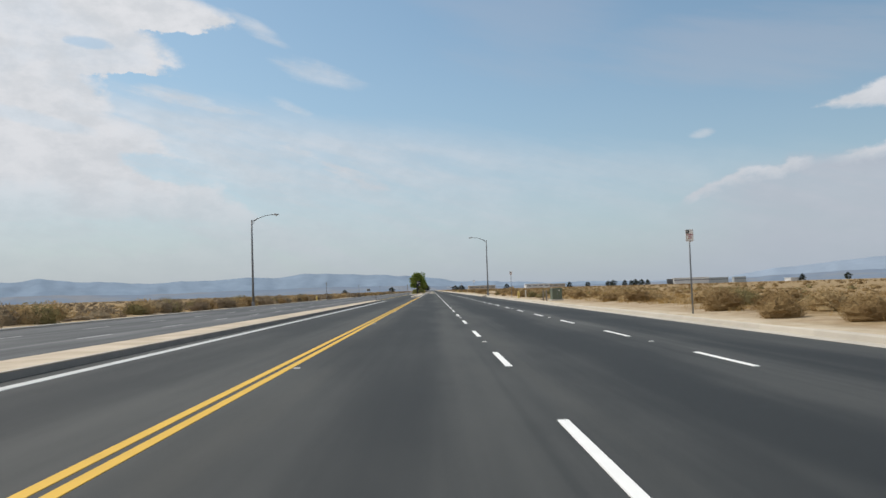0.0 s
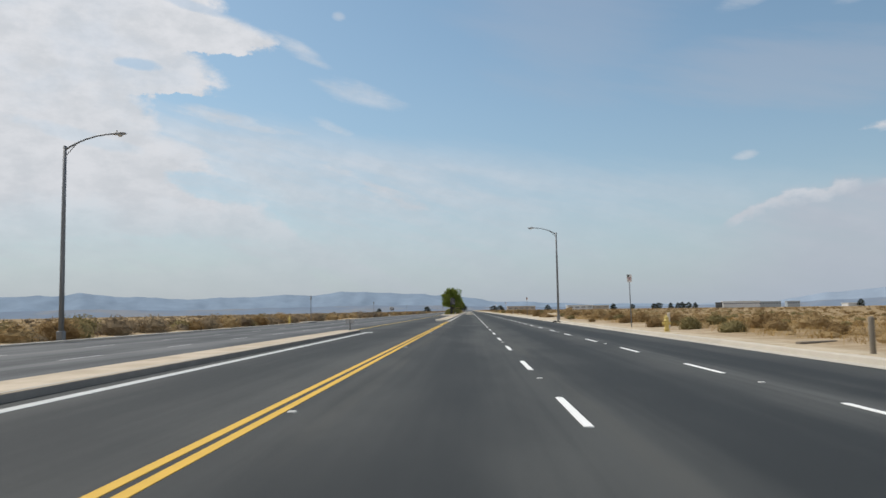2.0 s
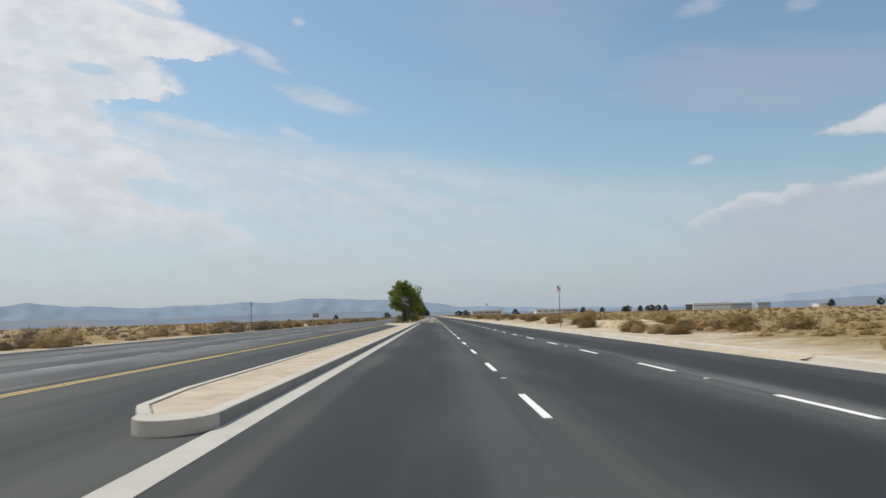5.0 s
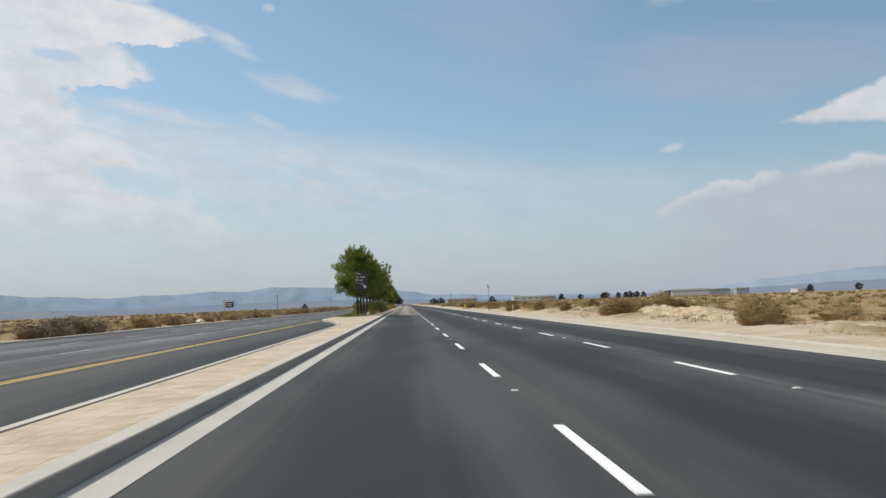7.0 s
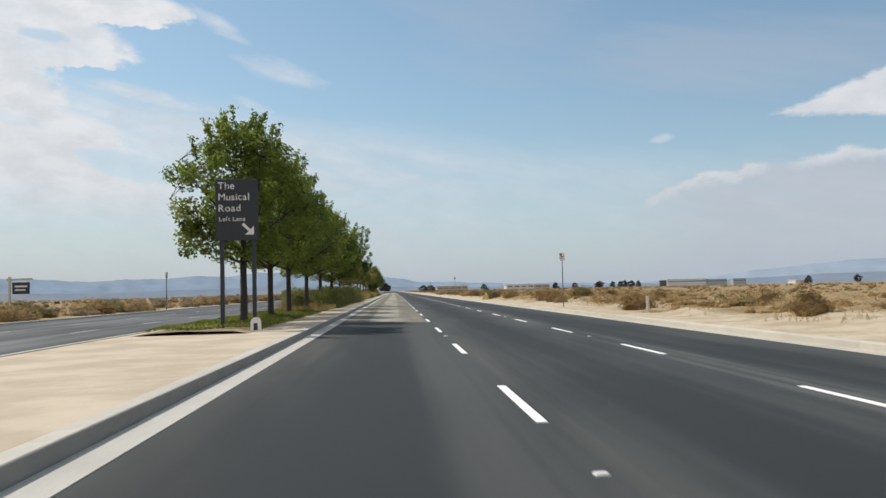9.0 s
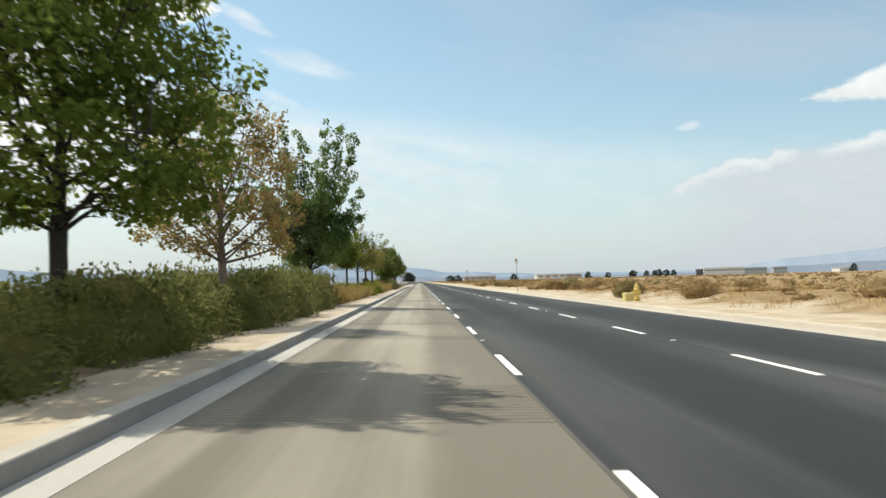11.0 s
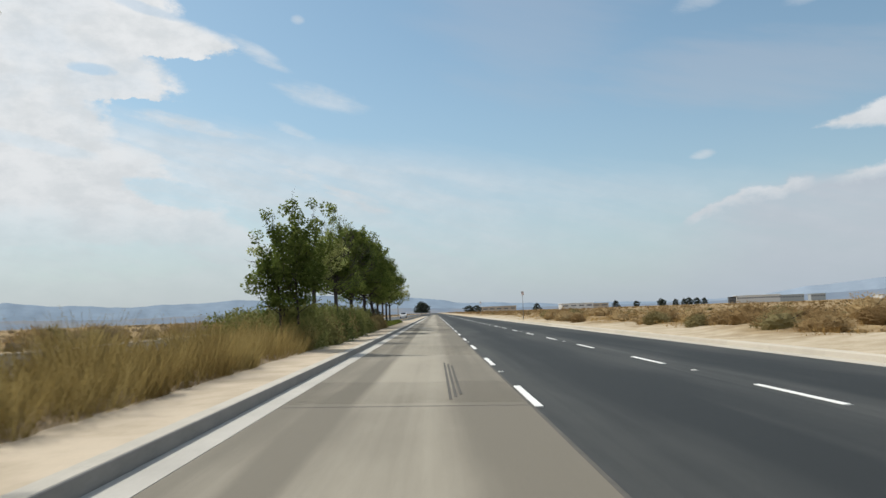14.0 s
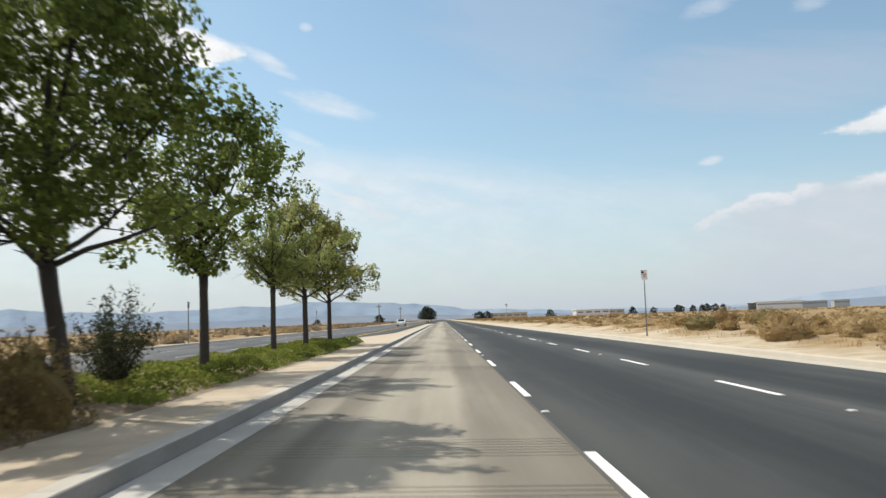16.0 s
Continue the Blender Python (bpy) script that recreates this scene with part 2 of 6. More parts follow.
def road_surface(name, dark, light, track_gain, stains, bands=(), dusty=()):
    """Rolled asphalt: fine grain, long streaks in the driving direction, paler bands between the wheel paths."""
    m = bpy.data.materials.new(name)
    m.use_nodes = True
    t = m.node_tree
    b = t.nodes["Principled BSDF"]
    at = t.nodes.new("ShaderNodeNewGeometry").outputs["Position"]
    grain = noise_of(t, at, 90, 3, 0.7)
    streak = noise_of(t, at, 1.0, 3, 0.5, (1.1, 0.03, 1))
    patch = noise_of(t, at, 0.35, 4, 0.55, (1, 0.25, 1))
    sep = t.nodes.new("ShaderNodeSeparateXYZ")
    link(t, at, sep.inputs[0])
    wave = calc(t, "COSINE", calc(t, "MULTIPLY", sep.outputs[0], 2 * math.pi / 3.63))
    f = calc(t, "ADD", calc(t, "MULTIPLY", calc(t, "SUBTRACT", streak, 0.5), 1.1), calc(t, "MULTIPLY", wave, track_gain))
    f = calc(t, "ADD", calc(t, "ADD", f, 0.42), calc(t, "MULTIPLY", calc(t, "SUBTRACT", patch, 0.5), stains))
    for at_x, half, depth in bands:
        off = calc(t, "ABSOLUTE", calc(t, "SUBTRACT", sep.outputs[0], calc(t, "ADD", at_x, calc(t, "MULTIPLY", calc(t, "SUBTRACT", patch, 0.5), half))))
        f = calc(t, "SUBTRACT", f, calc(t, "MULTIPLY", calc(t, "SUBTRACT", 1.0, soft_step(t, off, half * 0.3, half)), calc(t, "MULTIPLY", soft_step(t, streak, 0.25, 0.65), depth)))
    blot = noise_of(t, at, 0.8, 5, 0.62, (1.0, 0.22, 1))
    thread = noise_of(t, at, 1.0, 4, 0.6, (4.2, 0.06, 1))
    f = calc(t, "ADD", f, calc(t, "ADD", calc(t, "MULTIPLY", calc(t, "SUBTRACT", blot, 0.5), 0.7), calc(t, "MULTIPLY", calc(t, "SUBTRACT", thread, 0.5), 0.5)))
    c = mixed(t, soft_step(t, f, 0.0, 1.0), dark, light)
    worn = calc(t, "MULTIPLY", soft_step(t, calc(t, "ADD", patch, calc(t, "MULTIPLY", calc(t, "SUBTRACT", thread, 0.5), 0.7)), 0.3, 0.65), calc(t, "SUBTRACT", 1.0, calc(t, "MULTIPLY", soft_step(t, sep.outputs[1], 228.0, 262.0), 0.65)))
    worn = calc(t, "MULTIPLY", worn, calc(t, "ADD", 0.3, calc(t, "MULTIPLY", soft_step(t, sep.outputs[1], 20.0, 130.0), 0.7)))
    for at_x, half, gain, tone in dusty:
        off = calc(t, "ABSOLUTE", calc(t, "SUBTRACT", sep.outputs[0], calc(t, "ADD", at_x, calc(t, "MULTIPLY", calc(t, "SUBTRACT", blot, 0.5), half * 1.2))))
        c = mixed(t, calc(t, "MULTIPLY", calc(t, "SUBTRACT", 1.0, soft_step(t, off, half * 0.2, half)), calc(t, "MULTIPLY", worn, gain)), c, tone)
    k = calc(t, "ADD", 0.72, calc(t, "MULTIPLY", grain, 0.56))
    grey = t.nodes.new("ShaderNodeCombineColor")
    for i in range(3):
        link(t, k, grey.inputs[i])
    link(t, mixed(t, 1.0, c, grey.outputs[0], "MULTIPLY"), b.inputs["Base Color"])
    b.inputs["Roughness"].default_value = 0.82
    b.inputs["Specular IOR Level"].default_value = 0.25
    bp = t.nodes.new("ShaderNodeBump")
    bp.inputs["Strength"].default_value, bp.inputs["Distance"].default_value = 0.5, 0.004
    link(t, grain, bp.inputs["Height"])
    link(t, bp.outputs[0], b.inputs["Normal"])
    return m


def ground_surface():
    """Pale sand by the road, tan dirt with straw litter farther off."""
    m = bpy.data.materials.new("desert_ground")
    m.use_nodes = True
    t = m.node_tree
    b = t.nodes["Principled BSDF"]
    at = t.nodes.new("ShaderNodeNewGeometry").outputs["Position"]
    sep = t.nodes.new("ShaderNodeSeparateXYZ")
    link(t, at, sep.inputs[0])
    broad, mid, fine = noise_of(t, at, 0.16, 5, 0.6), noise_of(t, at, 0.9, 5, 0.6), noise_of(t, at, 14, 4, 0.65)
    off = calc(t, "MAXIMUM", calc(t, "SUBTRACT", sep.outputs[0], 9.6), calc(t, "SUBTRACT", -20.7, sep.outputs[0]))
    litter = soft_step(t, calc(t, "ADD", calc(t, "MULTIPLY", off, 0.30), calc(t, "MULTIPLY", calc(t, "SUBTRACT", broad, 0.5), 3.6)), -0.1, 0.9)
    sand = mixed(t, soft_step(t, mid, 0.3, 0.7), (0.40, 0.325, 0.225), (0.53, 0.455, 0.345))
    dirt = mixed(t, soft_step(t, mid, 0.35, 0.65), (0.32, 0.235, 0.145), (0.44, 0.35, 0.24))
    trodden = calc(t, "MULTIPLY", calc(t, "MAXIMUM", calc(t, "SUBTRACT", 1.0, soft_step(t, sep.outputs[0], -20.0, -19.0)), calc(t, "SUBTRACT", 1.0, soft_step(t, sep.outputs[1], 132.0, 150.0))), soft_step(t, calc(t, "ADD", calc(t, "SUBTRACT", calc(t, "ABSOLUTE", calc(t, "ADD", sep.outputs[0], 6.3)), 15.2), calc(t, "MULTIPLY", calc(t, "SUBTRACT", mid, 0.5), 2.0)), -0.3, 0.5))
    sand = mixed(t, calc(t, "MULTIPLY", trodden, 0.85), sand, dirt)
    straw = mixed(t, soft_step(t, mid, 0.35, 0.65), (0.215, 0.145, 0.07), (0.325, 0.232, 0.118))
    c = mixed(t, calc(t, "MULTIPLY", litter, 0.9), sand, straw)
    k = calc(t, "ADD", 0.78, calc(t, "MULTIPLY", fine, 0.44))
    grey = t.nodes.new("ShaderNodeCombineColor")
    for i in range(3):
        link(t, k, grey.inputs[i])
    link(t, mixed(t, 1.0, c, grey.outputs[0], "MULTIPLY"), b.inputs["Base Color"])
    b.inputs["Roughness"].default_value, b.inputs["Specular IOR Level"].default_value = 0.95, 0.1
    bp = t.nodes.new("ShaderNodeBump")
    bp.inputs["Strength"].default_value, bp.inputs["Distance"].default_value = 0.7, 0.05
    link(t, fine, bp.inputs["Height"])
    link(t, bp.outputs[0], b.inputs["Normal"])
    return m


ASPHALT = road_surface("asphalt", (0.0225, 0.0258, 0.0272), (0.062, 0.0642, 0.062), 0.3, 1.2, ((-0.3, 0.06, 0.15), (3.36, 0.08, 0.25), (-0.65, 0.45, -0.2), (4.6, 0.35, 0.3), (1.75, 0.5, 0.25)),
                       ((3.92, 0.34, 0.8, (0.14, 0.14, 0.136)), (3.45, 0.2, 0.5, (0.12, 0.12, 0.115)), (0.24, 0.26, 0.35, (0.10, 0.095, 0.08)), (-2.75, 0.3, 0.35, (0.10, 0.092, 0.075)), (6.2, 0.3, 0.3, (0.09, 0.09, 0.088))))
OLD_ASPHALT = road_surface("old_asphalt", (0.046, 0.050, 0.054), (0.125, 0.128, 0.13), 0.15, 1.6, ((-11.9, 0.3, -0.5), (-15.6, 0.25, -0.35)), ((-11.6, 0.5, 0.55, (0.20, 0.20, 0.20)), (-15.3, 0.35, 0.45, (0.18, 0.18, 0.18)), (-9.2, 0.25, 0.4, (0.15, 0.14, 0.125))))
LANE_CONCRETE = road_surface("lane_concrete", (0.172, 0.154, 0.122), (0.342, 0.31, 0.249), -0.3, 1.3, ((-2.45, 0.30, 0.85), (-0.8, 0.35, 0.3)))
GROUND = ground_surface()
CONCRETE = material("kerb_concrete", (0.47, 0.44, 0.385), 0.9, 0.2, 1.2, 30, 0.003, each=0.08)
# kerb concrete, darkened to carry the shade on upright faces
SHADED_FACE = material("shaded_concrete", (0.23, 0.226, 0.212), 0.9, 0.25, 1.5, 30, 0.003)
DUSTY_KERB = material("dusty_kerb", (0.475, 0.435, 0.37), 0.92, 0.14, 1.0, 30, 0.003, each=0.1)
GUTTER = material("gutter_concrete", (0.46, 0.44, 0.40), 0.9, 0.2, 0.8, 40, 0.002)
TAN_CONCRETE = material("tan_concrete", (0.435, 0.36, 0.265), 0.92, 0.16, 0.9, 30, 0.003, second=(0.50, 0.42, 0.32))
PAVER = material("stamped_paver", (0.46, 0.375, 0.27), 0.92, 0.2, 2.0, 30, 0.004, second=(0.52, 0.435, 0.325), each=0.08)
STONE = material("pale_stone", (0.42, 0.35, 0.26), 0.95, 0.25, 3.0, 25, 0.01, second=(0.50, 0.44, 0.35), each=0.25)
CRUST = material("crusted_sand", (0.385, 0.295, 0.18), 0.95, 0.3, 1.6, 9, 0.04, second=(0.49, 0.40, 0.275), share=0.48)
SOIL = material("planting_soil", (0.20, 0.145, 0.09), 0.95, 0.25, 2.0, 20, 0.02, second=(0.30, 0.23, 0.15))
WHITE = material("white_marking", (0.78, 0.78, 0.76), 0.7, 0.10, 3.0, 60, 0.001)
GREY_WHITE = material("dull_white_marking", (0.50, 0.51, 0.50), 0.8, 0.15, 2.0, 40, 0.001)
WORN_WHITE = material("worn_white_marking", (0.40, 0.40, 0.40), 0.8, 0.4, 2.0, 25, 0.001)
YELLOW = material("yellow_marking", (0.62, 0.38, 0.045), 0.7, 0.14, 3.0, 60, 0.001)
FADED_YELLOW = material("faded_yellow_marking", (0.50, 0.37, 0.12), 0.75, 0.25, 3.0, 40, 0.001)
STEEL = material("galvanised_steel", (0.22, 0.235, 0.25), 0.55, 0.15, 2.0, 30, 0, 0.55)
POLE_STEEL = material("pole_steel", (0.20, 0.21, 0.22), 0.55, 0.12, 1.0, 20, 0, 0.4)
LAMP_GREY = material("lamp_grey", (0.32, 0.33, 0.34), 0.5, 0.08)
GLASS = material("lamp_glass", (0.55, 0.55, 0.52), 0.25, 0.05)
SIGN_WHITE = material("sign_white", (0.72, 0.70, 0.68), 0.5, 0.05)
SIGN_TEXT = material("sign_faded_text", (0.40, 0.16, 0.18), 0.5, 0.08)
SIGN_BACK = material("sign_back", (0.33, 0.34, 0.35), 0.5, 0.10, metal=0.4)
SIGN_DARK = material("sign_board_dark", (0.035, 0.038, 0.045), 0.55, 0.10)
CABINET = material("cabinet_green", (0.12, 0.145, 0.105), 0.55, 0.10, 1.5, 20)
HYDRANT = material("hydrant_yellow", (0.60, 0.46, 0.14), 0.55, 0.12, 3, 30)
WOOD_POST = material("post_wood", (0.22, 0.19, 0.15), 0.9, 0.25, 3, 30, 0.004)
PALE_POST = material("post_pale", (0.55, 0.50, 0.42), 0.9, 0.15, 3, 30)
BARK = material("bark", (0.052, 0.046, 0.042), 0.95, 0.3, 4.0, 35, 0.012)
PALE_BARK = material("pale_bark", (0.19, 0.155, 0.125), 0.95, 0.25, 4.0, 35, 0.012)
LEAF = {
    "green": leafy("green_leaves", [(0.12, 0.16, 0.036), (0.18, 0.232, 0.052), (0.245, 0.29, 0.075)], through=0.66, island=0.15),
    "olive": leafy("olive_leaves", [(0.115, 0.155, 0.04), (0.175, 0.225, 0.055), (0.24, 0.275, 0.08)], through=0.66, island=0.15),
    "orange": leafy("turning_leaves", [(0.24, 0.22, 0.075), (0.35, 0.25, 0.10), (0.42, 0.285, 0.115), (0.31, 0.27, 0.095)], through=0.5, island=0.5),
    "yellow": leafy("yellowing_leaves", [(0.14, 0.17, 0.05), (0.215, 0.235, 0.075), (0.30, 0.285, 0.11)], through=0.62, island=0.2),
    "fresh": leafy("fresh_leaves", [(0.105, 0.165, 0.06), (0.165, 0.24, 0.085), (0.235, 0.315, 0.12)], through=0.62),
    "mixed": leafy("green_and_orange_leaves", [(0.13, 0.16, 0.045), (0.20, 0.215, 0.065), (0.30, 0.245, 0.085), (0.37, 0.255, 0.095)], 0.8, through=0.6, island=0.2),
    "deep": leafy("deep_green_leaves", [(0.09, 0.122, 0.033), (0.137, 0.175, 0.047), (0.195, 0.228, 0.066)], through=0.6, island=0.18),
    # for distant trees: the greying of haze is put into the leaf colour
    "hazy": leafy("haze_grey_leaves", [(0.045, 0.055, 0.045), (0.07, 0.082, 0.068), (0.095, 0.11, 0.09)], through=0.3),
    "pale": leafy("pale_green_leaves", [(0.225, 0.27, 0.10), (0.32, 0.36, 0.135), (0.41, 0.425, 0.185)], through=0.62, island=0.25),
}
SHRUB = leafy("shrub_leaves", [(0.125, 0.14, 0.05), (0.18, 0.195, 0.07), (0.25, 0.24, 0.10)], 0.5, 0.56, 0.15)
SHRUB_DARK = leafy("dark_shrub_leaves", [(0.085, 0.115, 0.042), (0.13, 0.165, 0.056), (0.19, 0.21, 0.082)], 0.5, 0.5, 0.15)
SHRUB_GREEN = leafy("box_shrub_leaves", [(0.13, 0.155, 0.026), (0.20, 0.23, 0.04), (0.27, 0.28, 0.06)], 0.7, 0.36, 0.15)
SHRUB_BROWN = leafy("dying_shrub_leaves", [(0.13, 0.10, 0.05), (0.23, 0.17, 0.08), (0.26, 0.23, 0.10)], 0.9, 0.42)
STRAW = leafy("dry_grass", [(0.27, 0.165, 0.06), (0.40, 0.265, 0.10), (0.49, 0.35, 0.16)], 0.5)
BRUSH = leafy("desert_brush", [(0.20, 0.13, 0.062), (0.30, 0.205, 0.10), (0.385, 0.28, 0.145)], 0.30, 0.4, 0.25)
BRUSH_BROWN = leafy("brown_brush", [(0.17, 0.13, 0.09), (0.255, 0.20, 0.135), (0.33, 0.265, 0.175)], 0.30, 0.4, 0.25)
GOLD_GRASS = leafy("golden_grass", [(0.165, 0.118, 0.046), (0.25, 0.188, 0.072), (0.32, 0.255, 0.11)], 0.5, 0.5)
BRUSH_TAN = leafy("tan_brush", [(0.31, 0.215, 0.105), (0.40, 0.29, 0.15), (0.46, 0.35, 0.195)], 0.5, 0.35)
BRUSH_GREEN = leafy("sage_brush", [(0.17, 0.14, 0.066), (0.235, 0.20, 0.095), (0.31, 0.265, 0.135)], 0.6, 0.42)
JUNIPER = leafy("juniper_sprays", [(0.05, 0.06, 0.035), (0.08, 0.09, 0.05), (0.13, 0.135, 0.08)], 0.8, 0.3)
GROUND_COVER = leafy("ground_cover", [(0.10, 0.13, 0.028), (0.165, 0.205, 0.045), (0.24, 0.245, 0.07)], 0.7, 0.5)
WALL_WHITE = material("warehouse_wall", (0.62, 0.63, 0.64), 0.85, 0.05, 0.05, 1.0)
WALL_TAN = material("far_wall_tan", (0.45, 0.40, 0.34), 0.85, 0.08, 0.05, 1.0)
WALL_GREY = material("far_wall_grey", (0.36, 0.40, 0.43), 0.85, 0.05, 0.05, 1.0)
WALL_DARK = material("far_wall_dark", (0.10, 0.105, 0.11), 0.85, 0.08, 0.05, 1.0)
WINDOW_DARK = material("far_window", (0.12, 0.14, 0.17), 0.4, 0.05, specular=0.6)
# distance haze is mixed into these three base colours
HILL = material("haze_tinted_mountains", (0.225, 0.288, 0.365), 1.0, 0.16, 0.006, 0.02, specular=0.0)
HILL_FAINT = material("haze_paled_mountains", (0.258, 0.315, 0.388), 1.0, 0.1, 0.004, 0.02, specular=0.0)
HILL_NEAR = material("haze_tinted_foothills", (0.18, 0.225, 0.288), 1.0, 0.12, 0.004, 0.02, specular=0.0, second=(0.21, 0.225, 0.25), share=0.56)
CAR_WHITE = material("car_paint_white", (0.75, 0.75, 0.76), 0.25, 0.03, specular=0.6)
CAR_GLASS = material("car_glass", (0.02, 0.025, 0.03), 0.08, 0.02, specular=0.8)
SKID = material("tyre_rubber_on_concrete", (0.10, 0.093, 0.083), 0.9, 0.35, 6.0, 60)
RUBBER = material("rubber", (0.02, 0.02, 0.02), 0.9, 0.1)
MARKER = material("raised_marker", (0.6, 0.59, 0.56), 0.5, 0.1)

# ---------------------------------------------------------------- mesh tools


class Shape:
    """Vertices and faces of one mesh."""

    def __init__(self):
        self.v, self.f = [], []

    def face(self, *points):
        n = len(self.v)
        self.v += [tuple(p) for p in points]
        self.f.append(tuple(range(n, n + len(points))))
        return self

    def box(self, x0, x1, y0, y1, z0, z1, bevel=0.0, m=None):
        n, c = len(self.v), bevel
        if c:
            pts = [(x0 + c, y0), (x1 - c, y0), (x1, y0 + c), (x1, y1 - c), (x1 - c, y1), (x0 + c, y1), (x0, y1 - c), (x0, y0 + c)]
            mx, my = (x0 + x1) / 2, (y0 + y1) / 2
            top = [(mx + (x - mx) * (1 - 2 * c / max(x1 - x0, 1e-6)), my + (y - my) * (1 - 2 * c / max(y1 - y0, 1e-6))) for x, y in pts]
            rings = [[(x, y, z0) for x, y in pts], [(x, y, z1 - c) for x, y in pts], [(x, y, z1) for x, y in top]]
            vs = sum(rings, [])
            fs = [(n + r * 8 + i, n + r * 8 + (i + 1) % 8, n + r * 8 + 8 + (i + 1) % 8, n + r * 8 + 8 + i) for r in range(2) for i in range(8)]
            fs += [tuple(n + 16 + i for i in range(8)), tuple(n + 7 - i for i in range(8))]
        else:
            vs = [(x, y, z) for z in (z0, z1) for x, y in ((x0, y0), (x1, y0), (x1, y1), (x0, y1))]
            fs = [tuple(n + i for i in q) for q in ((3, 2, 1, 0), (4, 5, 6, 7), (0, 1, 5, 4), (1, 2, 6, 5), (2, 3, 7, 6), (3, 0, 4, 7))]
        self.v += [tuple(m @ Vector(p)) for p in vs] if m else vs
        self.f += fs
        return self

    def tube(self, points, radii, seg=8):
        """A round bar along points, closed at both ends."""
        n = len(self.v)
        pts = [Vector(p) for p in points]
        side = None
        for i, p in enumerate(pts):
            d = (pts[min(i + 1, len(pts) - 1)] - pts[max(i - 1, 0)]).normalized()
            if side is None:
                side = d.orthogonal().normalized()
            side = (side - d * side.dot(d)).normalized()
            up = d.cross(side)
            for k in range(seg):
                a = 2 * math.pi * k / seg
                self.v.append(tuple(p + (side * math.cos(a) + up * math.sin(a)) * radii[i]))
        for i in range(len(pts) - 1):
            for k in range(seg):
                a, b = n + i * seg + k, n + i * seg + (k + 1) % seg
                self.f.append((a, b, b + seg, a + seg))
        self.f.append(tuple(n + seg - 1 - k for k in range(seg)))
        self.f.append(tuple(n + (len(pts) - 1) * seg + k for k in range(seg)))
        return self

    def lathe(self, rings, seg=14):
        """Turned about z: rings of (radius, height)."""
        n = len(self.v)
        for r, z in rings:
            self.v += [(r * math.cos(2 * math.pi * k / seg), r * math.sin(2 * math.pi * k / seg), z) for k in range(seg)]
        for i in range(len(rings) - 1):
            for k in range(seg):
                a, b = n + i * seg + k, n + i * seg + (k + 1) % seg
                self.f.append((a, b, b + seg, a + seg))
        self.f.append(tuple(n + (len(rings) - 1) * seg + k for k in range(seg)))
        return self

    def profile(self, section, ys, dx=None):
        """A section of (x, z) points carried along y. dx: shift in x at each y."""
        n, k = len(self.v), len(section)
        for i, y in enumerate(ys):
            s = dx[i] if dx else 0.0
            self.v += [(x + s, y, z) for x, z in section]
        for i in range(len(ys) - 1):
            for j in range(k - 1):
                a = n + i * k + j
                self.f.append((a, a + 1, a + k + 1, a + k))
        return self

    def mesh(self, name, smooth=False):
        me = bpy.data.meshes.new(name)
        me.from_pydata(self.v, [], self.f)
        if smooth:
            me.polygons.foreach_set("use_smooth", [True] * len(me.polygons))
        me.update()
        return me


def part(name, shape, mat, parent=None, label="", smooth=False):
    """Links a shape (or a mesh) as one mesh object."""
    me = shape.mesh(name, smooth) if isinstance(shape, Shape) else shape
    if not me.materials:
        me.materials.append(mat)
    ob = new(name, me)
    if parent:
        ob.parent = parent
    return tagged(ob, label)


def thing(name, x, y, z, label, category, group="", kind="", rz=0.0):
    ob = new(name)
    ob.matrix_basis = pose(x, y, z, 0, 0, rz)
    ob.empty_display_size = 0.2
    return tagged(ob, label, category, group, kind)


def quads_mesh(name, corners):
    """A mesh of loose quads from an array (n, 4, 3)."""
    n = len(corners)
    me = bpy.data.meshes.new(name)
    me.vertices.add(n * 4)
    me.vertices.foreach_set("co", corners.reshape(-1).astype(np.float32))
    me.loops.add(n * 4)
    me.loops.foreach_set("vertex_index", np.arange(n * 4, dtype=np.int32))
    me.polygons.add(n)
    me.polygons.foreach_set("loop_start", np.arange(0, n * 4, 4, dtype=np.int32))
    me.update(calc_edges=True)
    return me


def leaves_at(rng, centres, length, width, droop=0.0, radial=0.0):
    """Pointed leaf quads with random turns at centres. radial: how far they point outwards from the plant's foot."""
    n = len(centres)
    d = rng.normal(size=(n, 3))
    if radial:
        out = centres - np.array([0, 0, -0.15])
        d += radial * out / (np.linalg.norm(out, axis=1)[:, None] + 1e-6)
    d[:, 2] -= droop
    d /= np.linalg.norm(d, axis=1)[:, None]
    s = np.cross(d, rng.normal(size=(n, 3)))
    s /= np.linalg.norm(s, axis=1)[:, None] + 1e-9
    size = rng.uniform(0.7, 1.3, n)[:, None]
    a, b = d * length * size / 2, s * width * size / 2
    return np.stack([centres - a, centres + b - a * 0.1, centres + a, centres - b - a * 0.1], axis=1)


def blades_at(rng, feet, height, lean, width):
    """Narrow upright blades rising from feet, bent outwards."""
    n = len(feet)
    t = rng.uniform(0, 2 * np.pi, n)
    h = height * rng.uniform(0.55, 1.15, n)
    out = np.stack([np.cos(t) * lean * h, np.sin(t) * lean * h, h], axis=1) * rng.uniform(0.6, 1.2, n)[:, None]
    s = np.stack([-np.sin(t), np.cos(t), np.zeros(n)], axis=1) * width / 2
    tip = feet + out
    return np.stack([feet - s, feet + s, tip + s * 0.35, tip - s * 0.35], axis=1)


def hash_noise(x, y, scale, seed=0.0):
    return noise.noise(Vector((x * scale + seed, y * scale - seed, seed * 0.37)))


# ---------------------------------------------------------------- levels of the ground
FALL = 0.029
